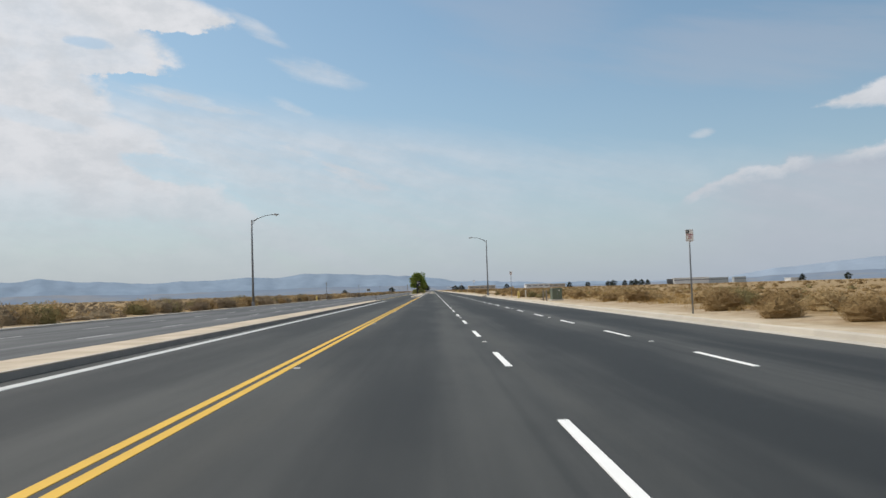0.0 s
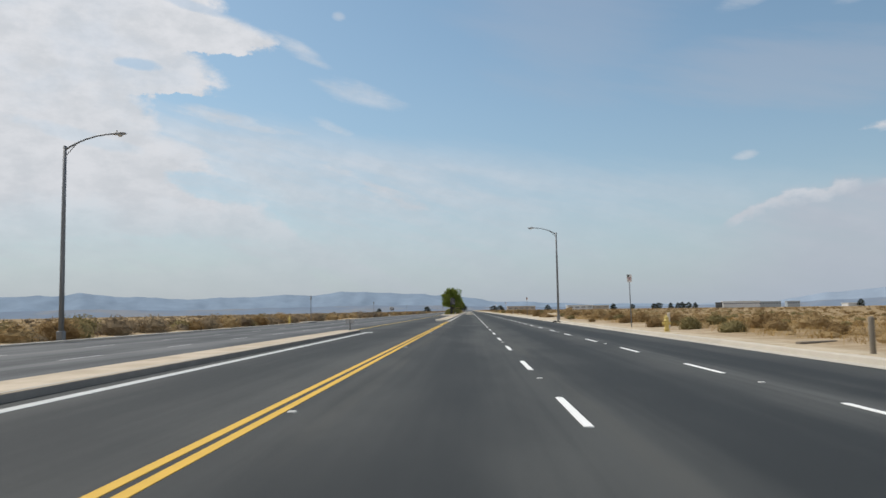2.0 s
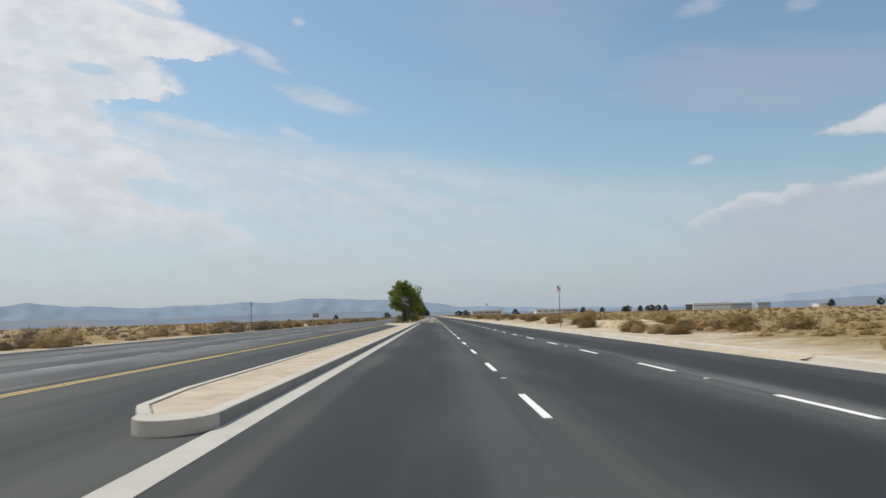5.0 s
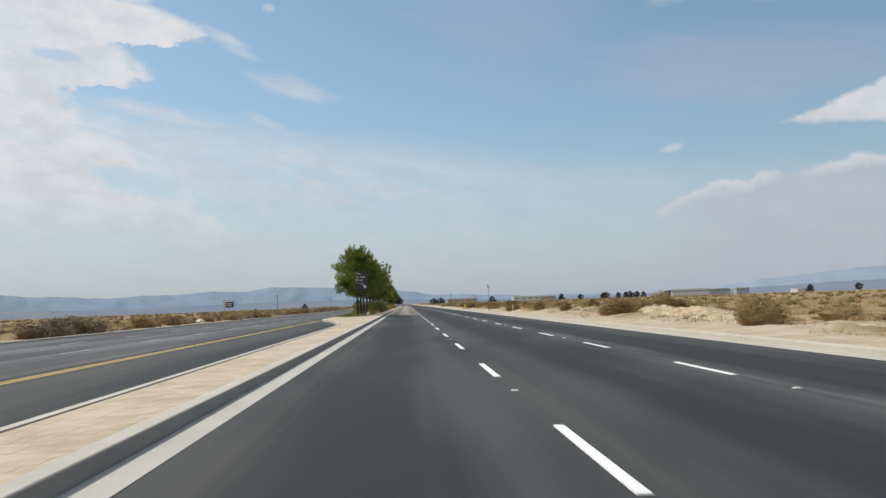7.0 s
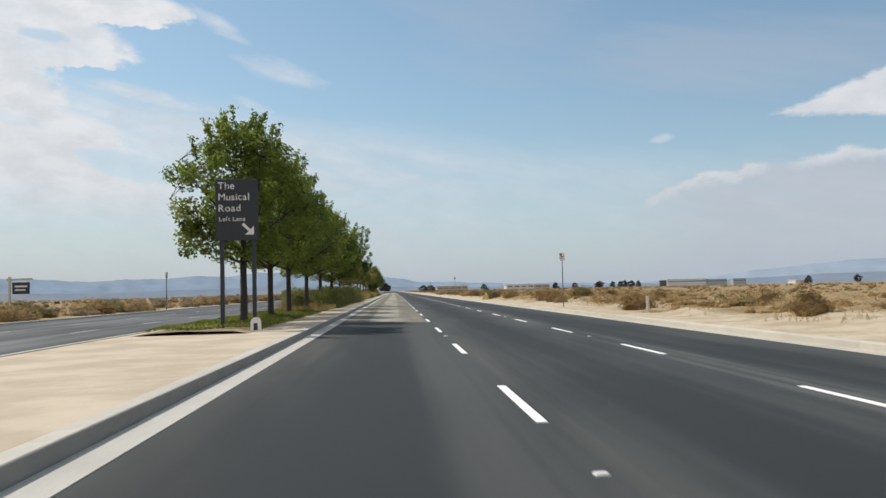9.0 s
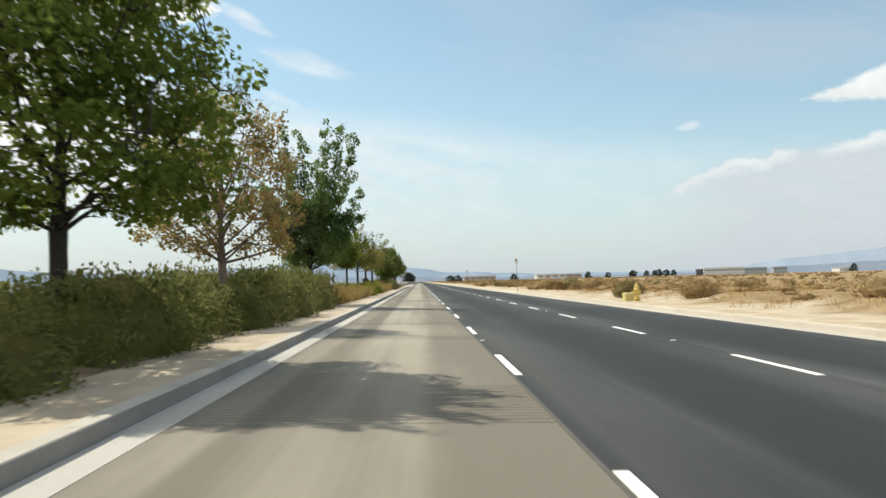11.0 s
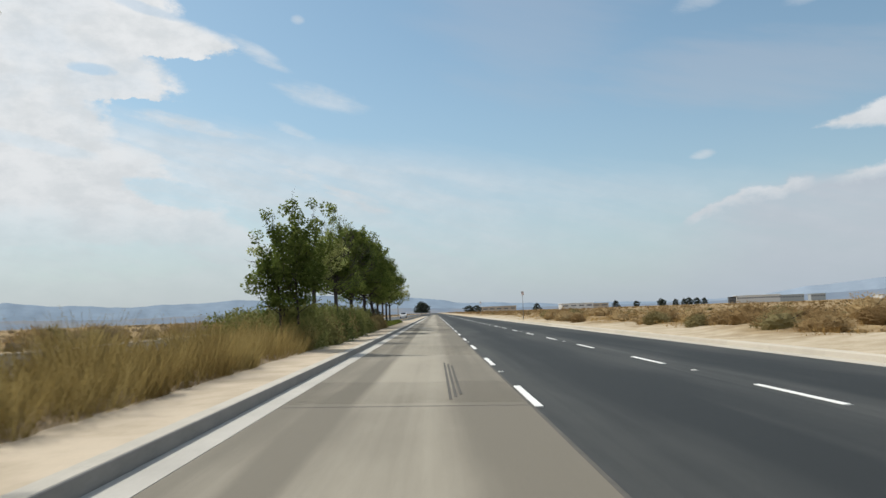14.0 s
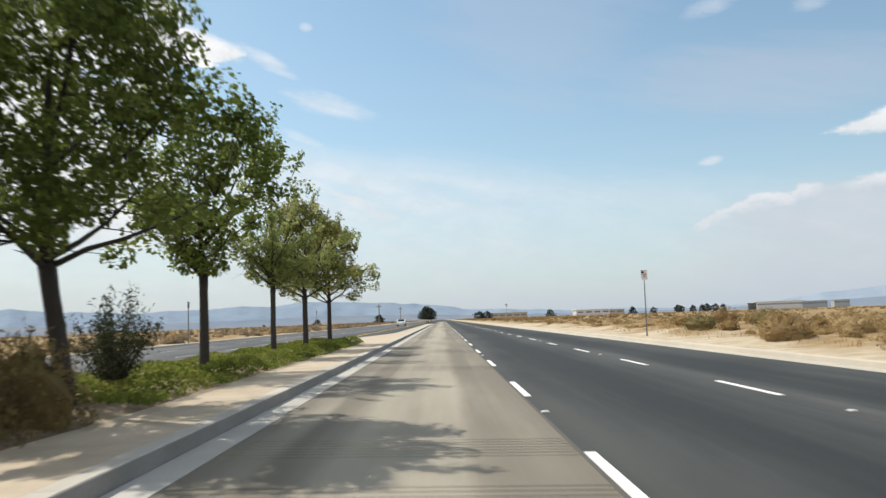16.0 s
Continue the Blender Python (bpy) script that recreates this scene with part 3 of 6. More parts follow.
ROAD_RIGHT, ROAD_LEFT, KERB_X = 7.45, -20.2, -3.5


def road_z(x):
    return -FALL * x if x > KERB_X else 0.1015 - 0.004 * (KERB_X - x)


def ramp(v, a, b):
    k = min(1.0, max(0.0, (v - a) / (b - a)))
    return k * k * (3 - 2 * k)


def ground_z(x, y):
    if ROAD_LEFT < x < 8.05:
        return -0.6
    far = max(abs(x), abs(y - 200))
    calm = 1.0 - ramp(far, 400, 1200)
    if x >= 8.05:
        k = ramp(x, 8.1, 11.5) * (0.35 + 0.65 * ramp(y, 130, 190)) * (1 - 0.6 * ramp(x, 13, 30))
        dune = 0.40 * max(0.0, hash_noise(x, y, 0.17, 3.1) + 0.25) + 0.18 * hash_noise(x, y, 0.55, 7.7) + 0.13 * ramp(y, 150, 190) * abs(hash_noise(x, y, 1.15, 2.7))
        return -0.065 + calm * k * dune + 0.05 * ramp(x, 9, 14) - 0.0065 * max(0.0, x - 14)
    k = ramp(-x, 20.4, 24.0)
    dune = 0.22 * hash_noise(x, y, 0.15, 5.3) + 0.10 * hash_noise(x, y, 0.6, 1.9)
    return 0.06 + calm * k * (dune + 0.08)


def build_ground():
    xs = [-4900, -3200, -2000, -1200, -700, -400, -250, -160, -110, -80, -62, -52] + [-46 + 2 * i for i in range(11)] + [-25, -24, -23, -22, -21.2, -20.6, -20.25, -20.1]
    xs += [7.95, 8.1] + [8.4 + 0.4 * i for i in range(20)] + [17 + 1.4 * i for i in range(20)] + [47, 52, 60, 72, 90, 115, 160, 240, 400, 700, 1200, 2000, 3200, 4900]
    ys = [-4900, -2500, -1200, -600, -300, -150, -80, -40] + [-20 + 1.6 * i for i in range(325)] + [505, 520, 545, 580, 630, 700, 800, 950, 1200, 1600, 2200, 3000, 3900, 4900]
    s = Shape()
    for y in ys:
        s.v += [(x, y, ground_z(x, y)) for x in xs]
    n = len(xs)
    s.f = [(j * n + i, j * n + i + 1, j * n + n + i + 1, j * n + n + i) for j in range(len(ys) - 1) for i in range(n - 1)]
    tagged(part("ground", s, GROUND, smooth=True), "pale sandy desert ground with straw litter and low drifts", "ground", kind="structure")


def build_mountains():
    ridge = [(-80, 1.0), (-60, 1.2), (-45, 1.35), (-35, 1.4), (-29.3, 1.57), (-28.2, 1.72), (-26, 1.45), (-20.7, 1.16), (-15, 1.4), (-11.9, 1.42), (-9.8, 1.62),
             (-6.1, 1.47), (-1.9, 1.2), (2.3, 0.66), (6, 0.46), (9.9, 0.30), (16, 0.18), (22, 0.25), (25.3, 0.78), (31, 1.22), (34, 1.35), (40, 1.5), (60, 1.2), (80, 0.9)]
    az, el = np.array([r[0] for r in ridge]), np.array([r[1] for r in ridge])

    def range_of(name, dist, gain, rough, mat, label, low, first=-80, last=80):
        s = Shape()
        angles = np.arange(first, last + 0.01, 0.2)
        rows = 7
        for a in angles:
            r = radians(a)
            e = float(np.interp(a, az, el)) * gain + rough * (noise.fractal(Vector((a * 0.55, 4.2, dist * 0.01)), 0.9, 2.1, 5))
            top = dist * math.tan(radians(max(e, low)))
            for k in range(rows):
                f = k / (rows - 1)
                d = dist - 500 * (1 - f) + 60 * noise.noise(Vector((a * 0.8, f * 3, 9.1))) * (f < 1)
                s.v.append((d * math.sin(r), 194 + d * math.cos(r), -45 + (top + 45) * f ** 0.8))
        n = rows
        s.f = [(i * n + k, (i + 1) * n + k, (i + 1) * n + k + 1, i * n + k + 1) for i in range(len(angles) - 1) for k in range(n - 1)]
        tagged(part(name, s, mat, smooth=True), label, "mountains", kind="structure")

    range_of("backdrop", 4550, 1.0, 0.085, HILL, "mountain range along the horizon, blue haze painted into its colour", 0.12, -80, 16)
    range_of("backdrop_range", 4560, 1.0, 0.06, HILL_FAINT, "faint mountains with pale haze painted into their colour", 0.12, 16, 80)
    range_of("backdrop_foothills", 3900, 0.34, 0.05, HILL_NEAR, "pale foothills below the mountain range, haze painted into their colour", 0.05)


def build_road():
    ys = [-60 + 10 * i for i in range(73)] + [700, 780, 900, 1100, 1500, 2200, 3000]
    new_side = Shape().profile([(x, road_z(x)) for x in (-8.9, -6, KERB_X, -2, 0, 2, 4, 6, ROAD_RIGHT)] + [(ROAD_RIGHT + 0.02, -0.5)], ys)
    road = tagged(part("road", new_side, ASPHALT), "dark rolled asphalt carriageway with pale wheel streaks", "road", kind="structure")
    old = Shape().profile([(ROAD_LEFT - 0.02, -0.5)] + [(x, road_z(x)) for x in (ROAD_LEFT, -17, -14, -11, -8.9)], ys)
    tagged(part("road_oncoming", old, OLD_ASPHALT), "older greyer asphalt of the oncoming carriageway", "road", kind="structure")
    return road


# singing grooves: start, number and spacing
GROOVES = [(251.0, 9, 0.13), (258.5, 7, 0.11), (266.0, 10, 0.12), (271.7, 16, 0.145), (280.6, 8, 0.14), (285.9, 8, 0.13), (297.6, 12, 0.12), (308.5, 33, 0.145),
           (321.6, 21, 0.145), (335.6, 29, 0.145), (348.5, 21, 0.145), (359.4, 40, 0.145), (386.9, 44, 0.145), (394.3, 7, 0.145), (405.0, 12, 0.145), (414.0, 18, 0.145)]


def build_concrete_lane():
    """The left lane from 245 m on: pale concrete with cross grooves that sing under tyres."""
    rng = random.Random(5)
    ys, zs = [], []

    def put(y, z):
        ys.append(y)
        zs.append(z)

    put(245.0, -0.01)
    put(245.001, 0.0)
    for start, count, gap in GROOVES:
        for i in range(count):
            y = start + gap * i + rng.uniform(-0.006, 0.006)
            for dy, dz in ((0, 0), (0.003, -0.012), (0.021, -0.012), (0.024, 0)):
                put(y + dy, dz)
    for far in (450, 500, 560, 640, 760):
        put(far, 0.0)
    s = Shape()
    xs = (-3.165, -2.2, -1.2, -0.06)
    for y, z in zip(ys, zs):
        s.v += [(x, y, road_z(x) + 0.008 + z) for x in xs]
    s.f = [(i * 4 + k, i * 4 + k + 1, i * 4 + k + 5, i * 4 + k + 4) for i in range(len(ys) - 1) for k in range(3)]
    n = len(s.v)
    for x in (-3.165, -0.06):
        s.v += [(x, 245.0, road_z(x) - 0.02), (x, 760, road_z(x) - 0.02), (x, 760, road_z(x) + 0.0075), (x, 245.0, road_z(x) + 0.0075)]
    s.f += [(n, n + 1, n + 2, n + 3), (n + 4, n + 5, n + 6, n + 7)]
    tagged(part("road_lane", s, LANE_CONCRETE), "pale tan concrete lane cut with cross grooves", "road", kind="structure")


def build_skids():
    """Short dark tyre marks on the pale lane."""
    for y in (288.3, 318.2, 348.1):
        tagged(part("joint", Shape().box(-3.16, -0.065, y, y + 0.05, -0.02, 0.0), SKID), "dark cross joint in the pale lane", "road joint", kind="structure").matrix_basis = pose(0, 0, 0.0095, 0, math.degrees(math.atan(FALL)), 0)
    seal = Shape().profile([(-0.105, road_z(-0.105) + 0.006), (-0.102, road_z(-0.102) + 0.0095), (-0.062, road_z(-0.062) + 0.0095), (-0.059, road_z(-0.059))], [245 + 8.6 * i for i in range(60)])
    tagged(part("joint_sealant", seal, SKID), "black sealant along the edge of the pale lane", "road joint", kind="structure")
    for x0, y0, y1 in SKIDS:
        s = Shape()
        for dx in (0.0, 0.075, 0.15):
            s.box(x0 + dx, x0 + dx + 0.04, y0 + dx * 4, y1 - dx * 7, road_z(x0) + 0.004, road_z(x0) + 0.0115)
        tagged(part("tyre_mark", s, SKID), "short black tyre mark on the pale lane", "tyre mark", kind="structure")


SKIDS = ((-1.07, 348.8, 356.2),)
build_skids()
DASH, PERIOD = 2.58, 7.315


def build_markings(road):
    def strip(name, x0, x1, y0, y1, mat, label="", steps=None):
        n = steps or max(1, int((y1 - y0) / 20))
        ys = [y0 + (y1 - y0) * i / n for i in range(n + 1)]
        up = 0.012 if x0 > -0.3 and y1 > 245 else 0.005
        s = Shape().profile([(x0, road_z(x0) - 0.003), (x0 + 0.004, road_z(x0) + up), (x1 - 0.004, road_z(x1) + up), (x1, road_z(x1) - 0.003)], ys)
        return part(name, s, mat, road, label)

    for x, first in ((0.0, 4.18), (3.635, 3.98)):
        base = None
        for k in range(-2, 92):
            y = first + PERIOD * k
            if base is None:
                s = Shape()
                s.profile([(-0.052, -0.004), (-0.049, 0.011), (0.049, 0.0085), (0.052, -0.006)], [0, DASH])
                s.face((-0.052, 0, -0.004), (0.052, 0, -0.006), (0.049, 0, 0.0085), (-0.049, 0, 0.011))
                base = s.mesh("lane_dash")
            ob = part("lane_dash", base, WHITE, road)
            ob.location = (x, y, road_z(x))
    button = Shape().box(-0.05, 0.05, -0.04, 0.04, -0.004, 0.014, 0.011).mesh("raised_marker")
    for x, first in ((0.0, 4.336), (3.635, 4.127)):
        for k in range(-1, 30):
            ob = part("raised_marker", button, MARKER, road)
            ob.location = (x, first + PERIOD * 2 * k - 2.05, road_z(x) + 0.006)
    for k in range(0, 9):
        ob = part("raised_marker", button, MARKER, road)
        ob.location = (-3.15, -3.5 + 7.46 * 2 * k, road_z(-3.15))
    strip("yellow_line", -3.52, -3.41, -60, 124, YELLOW)
    strip("yellow_line", -3.34, -3.23, -60, 124, YELLOW)
    strip("yellow_line", -8.55, -8.44, 90.6, 236, FADED_YELLOW)
    strip("yellow_line", -8.35, -8.24, 91.2, 236, FADED_YELLOW)
    strip("yellow_line", -8.42, -8.31, 446, 700, YELLOW)
    strip("yellow_line", -8.24, -8.13, 446, 700, YELLOW)
    strip("turn_lane_line", -6.86, -6.62, -60, 88.6, GREY_WHITE)
    s = Shape()
    z = road_z(-6.7) + 0.006
    s.face((-6.86, 88.6, z), (-6.40, 87.9, z), (-6.46, 89.6, z), (-6.86, 89.2, z))
    part("turn_lane_line_end", s, GREY_WHITE, road)
    for x in (-12.0, -15.7):
        base = Shape().profile([(-0.05, -0.003), (-0.046, 0.005), (0.046, 0.005), (0.05, -0.003)], [0, 2.4]).mesh("worn_dash")
        for k in range(-4, 70):
            ob = part("worn_dash", base, WORN_WHITE, road)
            ob.location = (x, 1.7 + PERIOD * k + (1.3 if x < -13 else 0), road_z(x))


# left edge of the planted median, (y, x)
EDGE = [(128.0, -4.35), (129.0, -4.75), (131, -4.92), (205, -4.92), (210, -5.15), (215, -5.72), (219, -6.3), (223, -7.0), (226, -7.65), (229, -8.05), (234, -8.15), (424, -8.15),
        (428, -7.9), (432, -7.2), (438, -6.2), (444, -5.4), (449, -4.98), (455, -4.92), (560, -4.92), (562, -4.7), (563, -4.3)]


def edge_x(y):
    return float(np.interp(y, [e[0] for e in EDGE], [e[1] for e in EDGE]))


TOP = 0.255


def build_median():
    ys = sorted(set([e[0] for e in EDGE] + list(np.arange(128.0, 563.0, 2.5))))
    s = Shape()
    for y in ys:
        l = edge_x(y) + 0.13
        s.v += [(l, y, TOP - 0.012), (-3.66, y, TOP - 0.012)]
    s.f = [(2 * i, 2 * i + 1, 2 * i + 3, 2 * i + 2) for i in range(len(ys) - 1)]
    median = tagged(part("median", s, TAN_CONCRETE), "raised tan concrete median between the carriageways", "median", kind="structure")
    # gutter along the driving lane
    n = Shape().profile([(KERB_X + 0.01, road_z(-3.49) + 0.012), (-3.172, road_z(-3.172) + 0.009), (-3.17, road_z(-3.17) - 0.02)], list(np.arange(124, 565, 3.0)))
    part("gutter", n, GUTTER, median)
    # kerb stones on the driving side
    def kerb_section(flip=1):
        return [(0, -0.18), (0, 0.14), (-0.01 * flip, 0.15), (-0.185 * flip, 0.15), (-0.185 * flip, -0.1)]
    k = Shape().profile(kerb_section(), [0.004, 3.036])
    k.face(*[(x, 0.004, z) for x, z in kerb_section()])
    stone = k.mesh("kerb_stone")
    # thin strip over the stones: the face's shade as darker colour
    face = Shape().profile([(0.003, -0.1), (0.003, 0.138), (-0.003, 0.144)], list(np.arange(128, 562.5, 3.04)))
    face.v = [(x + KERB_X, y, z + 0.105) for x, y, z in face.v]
    part("kerb_face", face, SHADED_FACE, median, "concrete kerb face with shade painted into its colour")
    for i in range(143):
        ob = part("kerb_stone", stone, CONCRETE, median)
        ob.location = (KERB_X, 128 + 3.04 * i, 0.105)
    # kerb on the oncoming side follows the edge
    ks = Shape()
    for y in ys:
        x = edge_x(y)
        ks.v += [(x, y, -0.05), (x, y, 0.225), (x + 0.012, y, 0.248), (x + 0.035, y, 0.258), (x + 0.15, y, 0.258), (x + 0.15, y, 0.1)]
    ks.f = [(i * 6 + j, i * 6 + 6 + j, i * 6 + 7 + j, i * 6 + 1 + j) for i in range(len(ys) - 1) for j in range(5)]
    part("kerb_strip", ks, CONCRETE, median)
    # dark joints between kerb and slab
    for side in (0, 1):
        j = Shape()
        for y in ys:
            x = -3.70 if side else edge_x(y) + 0.152
            j.v += [(x, y, TOP - 0.007), (x + 0.022, y, TOP - 0.007)]
        j.f = [(2 * i, 2 * i + 1, 2 * i + 3, 2 * i + 2) for i in range(len(ys) - 1)]
        part("joint", j, SKID, median, "thin dark joint beside the kerb")
    # rounded nose towards the crossing
    nose = Shape()
    arc = [(-3.925 + 0.425 * math.cos(a), 128 - 0.6 * math.sin(a)) for a in np.linspace(0, math.pi, 13)]
    nose.v = [(x, y, z) for x, y in arc for z in (0.0, TOP)]
    nose.f = [(2 * i, 2 * i + 1, 2 * i + 3, 2 * i + 2) for i in range(12)] + [tuple(2 * i + 1 for i in range(13))]
    part("nose", nose, CONCRETE, median)
    # planting bed
    bed = Shape()
    by = list(np.arange(236.0, 423.0, 1.0))
    for y in by:
        for x in (-7.85, -7.2, -6.5, -5.8, -5.2, -4.78):
            inner = 0.05 + 0.05 * hash_noise(x, y, 0.9, 2.0) if -7.8 < x < -4.8 else -0.03
            bed.v.append((x + 0.06 * hash_noise(x, y, 0.8, 6.0), y, TOP + inner))
    bed.f = [(i * 6 + j, i * 6 + 6 + j, i * 6 + 7 + j, i * 6 + 1 + j) for i in range(len(by) - 1) for j in range(5)]
    part("planting_bed", bed, SOIL, median, smooth=True)
    return median


def build_pavers(median):
    """Stamped stones of uneven length between the kerbs."""
    rng = random.Random(11)
    rest = Shape()
    meshes = {}
    count = 0
    y = 129.4
    while y < 184:
        d = rng.choice((0.16, 0.22, 0.3))
        x = edge_x(y + d / 2) + 0.16
        while x < -3.72:
            w = rng.choice((0.14, 0.2, 0.26, 0.34))
            w = min(w, -3.70 - x)
            if w > 0.1:
                wq = round(w, 2)
                z = TOP - 0.0112 + rng.uniform(0, 0.0016)
                if 138 < y < 148 and count < 290:
                    key = (wq, d)
                    if key not in meshes:
                        meshes[key] = Shape().box(0.002, wq - 0.002, 0.002, d - 0.002, -0.03, 0.0, 0.003).mesh("paver")
                    ob = part("paver", meshes[key], PAVER, median)
                    ob.location = (x, y, z)
                    count += 1
                else:
                    rest.box(x + 0.003, x + wq - 0.003, y + 0.003, y + d - 0.003, z - 0.02, z)
            x += w
        y += d
    tagged(part("paver_field", rest, PAVER, median), kind="stuff")


def build_island():
    """The narrow concrete island that guards the oncoming turning lane, with a rounded end."""
    outline = [(-7.3, -60), (-7.24, 60), (-7.22, 89.2), (-7.28, 90.1), (-7.5, 90.6), (-7.9, 90.55), (-8.2, 90.1), (-8.37, 89.4), (-8.42, 84), (-8.62, 15), (-8.75, -60)]
    s = Shape()
    n = len(outline)
    s.v = [(x, y, 0.0) for x, y in outline] + [(x, y, 0.205) for x, y in outline]
    cx = -7.9
    s.v += [(x + (0.03 if x < cx else -0.03), y, 0.218) for x, y in outline]
    s.f = [(n + i, n + i + 1, 2 * n + i + 1, 2 * n + i) for i in range(n - 1)] + [tuple(range(2 * n, 3 * n))]
    island = tagged(part("traffic_island", s, TAN_CONCRETE), "long narrow tan concrete traffic island with rounded end", "traffic island", kind="structure")
    # upright side of the island, its shade laid on as darker concrete
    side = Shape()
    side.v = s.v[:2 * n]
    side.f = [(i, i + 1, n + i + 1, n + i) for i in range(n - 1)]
    part("kerb_face", side, SHADED_FACE, island, "concrete kerb face with shade painted into its colour")
    edge = Shape().profile([(-7.36, 0.2215), (-7.272, 0.2215)], [-60, 20, 60, 89.0])
    part("kerb_edge", edge, CONCRETE, island, "pale smooth kerb edge")


def build_right_kerb():
    holder = thing("kerb", 0, 0, 0, "sandy concrete kerb and gutter along the road edge", "kerb", kind="structure")
    zr = road_z(ROAD_RIGHT)
    sec = [(ROAD_RIGHT - 0.01, zr + 0.006), (7.98, zr - 0.005), (8.0, zr + 0.12), (8.03, zr + 0.15), (8.16, zr + 0.155), (8.17, zr - 0.3)]
    k = Shape().profile(sec, [0.004, 3.046])
    k.face(*[(x, 0.004, z) for x, z in sec])
    stone = k.mesh("kerb_stone")
    for i in range(-6, 172):
        ob = part("kerb_stone", stone, DUSTY_KERB, holder)
        ob.location = (0, 3.05 * i, 0)
    # wind-blown sand lying over gutter and kerb
    s = Shape()
    ys = [-20 + 0.8 * i for i in range(680)]
    for y in ys:
        n1, n2 = hash_noise(0, y, 0.09, 4.0), hash_noise(0, y, 0.7, 9.0)
        x0 = 8.12 - (0.30 * n1 + 0.12 * n2 + 0.25 * ramp(y, 235, 260) * (1 - ramp(y, 290, 320)))
        x0 = min(max(x0, 8.03), 8.3)
        x0 -= (x0 - 7.42) * ramp(y, 137, 142) * (1 - ramp(y, 149, 151))
        for j in range(6):
            x = x0 + (8.75 - x0) * j / 5
            under = max(zr + (0.155 if x > 7.97 else 0.0), ground_z(max(x, 8.06), y) if x > 8.05 else -9)
            s.v.append((x, y, (under - 0.006 if j == 0 else under + 0.018 + 0.01 * hash_noise(x, y, 1.5, 1.0))))
    s.f = [(i * 6 + j, i * 6 + j + 1, i * 6 + j + 7, i * 6 + j + 6) for i in range(len(ys) - 1) for j in range(5)]
    tagged(part("sand_drift", s, GROUND, smooth=True), "wind-blown sand drifted over the kerb", "sand", kind="stuff")
    # low kerb on the far side of the oncoming carriageway
    lk = Shape().profile([(ROAD_LEFT, -0.2), (ROAD_LEFT, 0.1), (ROAD_LEFT - 0.03, 0.13), (ROAD_LEFT - 0.16, 0.135), (ROAD_LEFT - 0.17, -0.2)], [-60 + 5 * i for i in range(140)])
    tagged(part("kerb_far_side", lk, CONCRETE), "low concrete kerb beside the oncoming carriageway", "kerb", kind="structure")


build_ground()
build_mountains()
road = build_road()
build_concrete_lane()
build_island()
median = build_median()
build_right_kerb()

# ---------------------------------------------------------------- street furniture


def street_lamp(x, y, z, arm, label):
    """A tapered steel mast with a curved arm and a cobra-head lamp. arm: +1 or -1, the side it reaches to."""
    t = thing("street_lamp", x, y, z, label, "street lamp", "street lamps")
    part("mast", Shape().tube([(0, 0, 0.1), (0, 0, 3), (0, 0, 6), (0, 0, 9.45)], [0.13, 0.115, 0.1, 0.08], 12), POLE_STEEL, t, smooth=True)
    part("base_plate", Shape().box(-0.2, 0.2, -0.2, 0.2, 0, 0.05, 0.01).box(-0.16, 0.16, -0.16, 0.16, 0.05, 0.5, 0.03), POLE_STEEL, t)
    part("foundation", Shape().lathe([(0.32, -0.3), (0.32, 0.02), (0.29, 0.04), (0.0, 0.04)], 16), CONCRETE, t, "round concrete foundation")
    pts = [(arm * d, 0, 9.25 + 0.72 * (1 - (1 - d / 2.3) ** 2)) for d in (0, 0.3, 0.7, 1.1, 1.6, 2.0, 2.3)]
    part("arm", Shape().tube(pts, [0.05, 0.048, 0.045, 0.042, 0.04, 0.036, 0.034], 8), POLE_STEEL, t, smooth=True)
    part("brace", Shape().tube([(0, 0, 8.9), (arm * 0.55, 0, 9.52)], [0.022, 0.02], 6), POLE_STEEL, t)
    h = Shape()
    sec = [(0.0, 0.05, 0.05), (0.12, 0.09, 0.07), (0.32, 0.15, 0.10), (0.55, 0.16, 0.10), (0.72, 0.11, 0.06), (0.78, 0.03, 0.02)]
    n = len(h.v)
    for d, w, hh in sec:
        for k in range(10):
            a = 2 * math.pi * k / 10
            h.v.append((arm * (2.25 + d), w * math.cos(a), 9.97 + hh * math.sin(a) * (1.0 if math.sin(a) > 0 else 0.55)))
    for i in range(len(sec) - 1):
        for k in range(10):
            h.f.append((n + i * 10 + k, n + i * 10 + (k + 1) % 10, n + i * 10 + 10 + (k + 1) % 10, n + i * 10 + 10 + k))
    h.f += [tuple(range(10)), tuple(n + 50 + k for k in range(10))]
    head = part("lamp_head", h, LAMP_GREY, t, smooth=True)
    lens = Shape().lathe([(0.13, 0.0), (0.12, -0.05), (0.08, -0.09), (0.0, -0.1)], 12)
    part("lens", lens, GLASS, head, "clear glass refractor").location = (arm * 2.72, 0, 9.93)
    cell = Shape().lathe([(0.04, 0.0), (0.04, 0.09), (0.03, 0.1), (0.0, 0.1)], 8)
    part("photocell", cell, LAMP_GREY, head).location = (arm * 2.55, 0, 10.05)


street_lamp(-20.65, 83.6, 0.06, 1, "tall grey street lamp with curved arm beside the oncoming lanes")
street_lamp(8.3, 130.2, -0.06, -1, "tall grey street lamp with curved arm on the sandy verge")


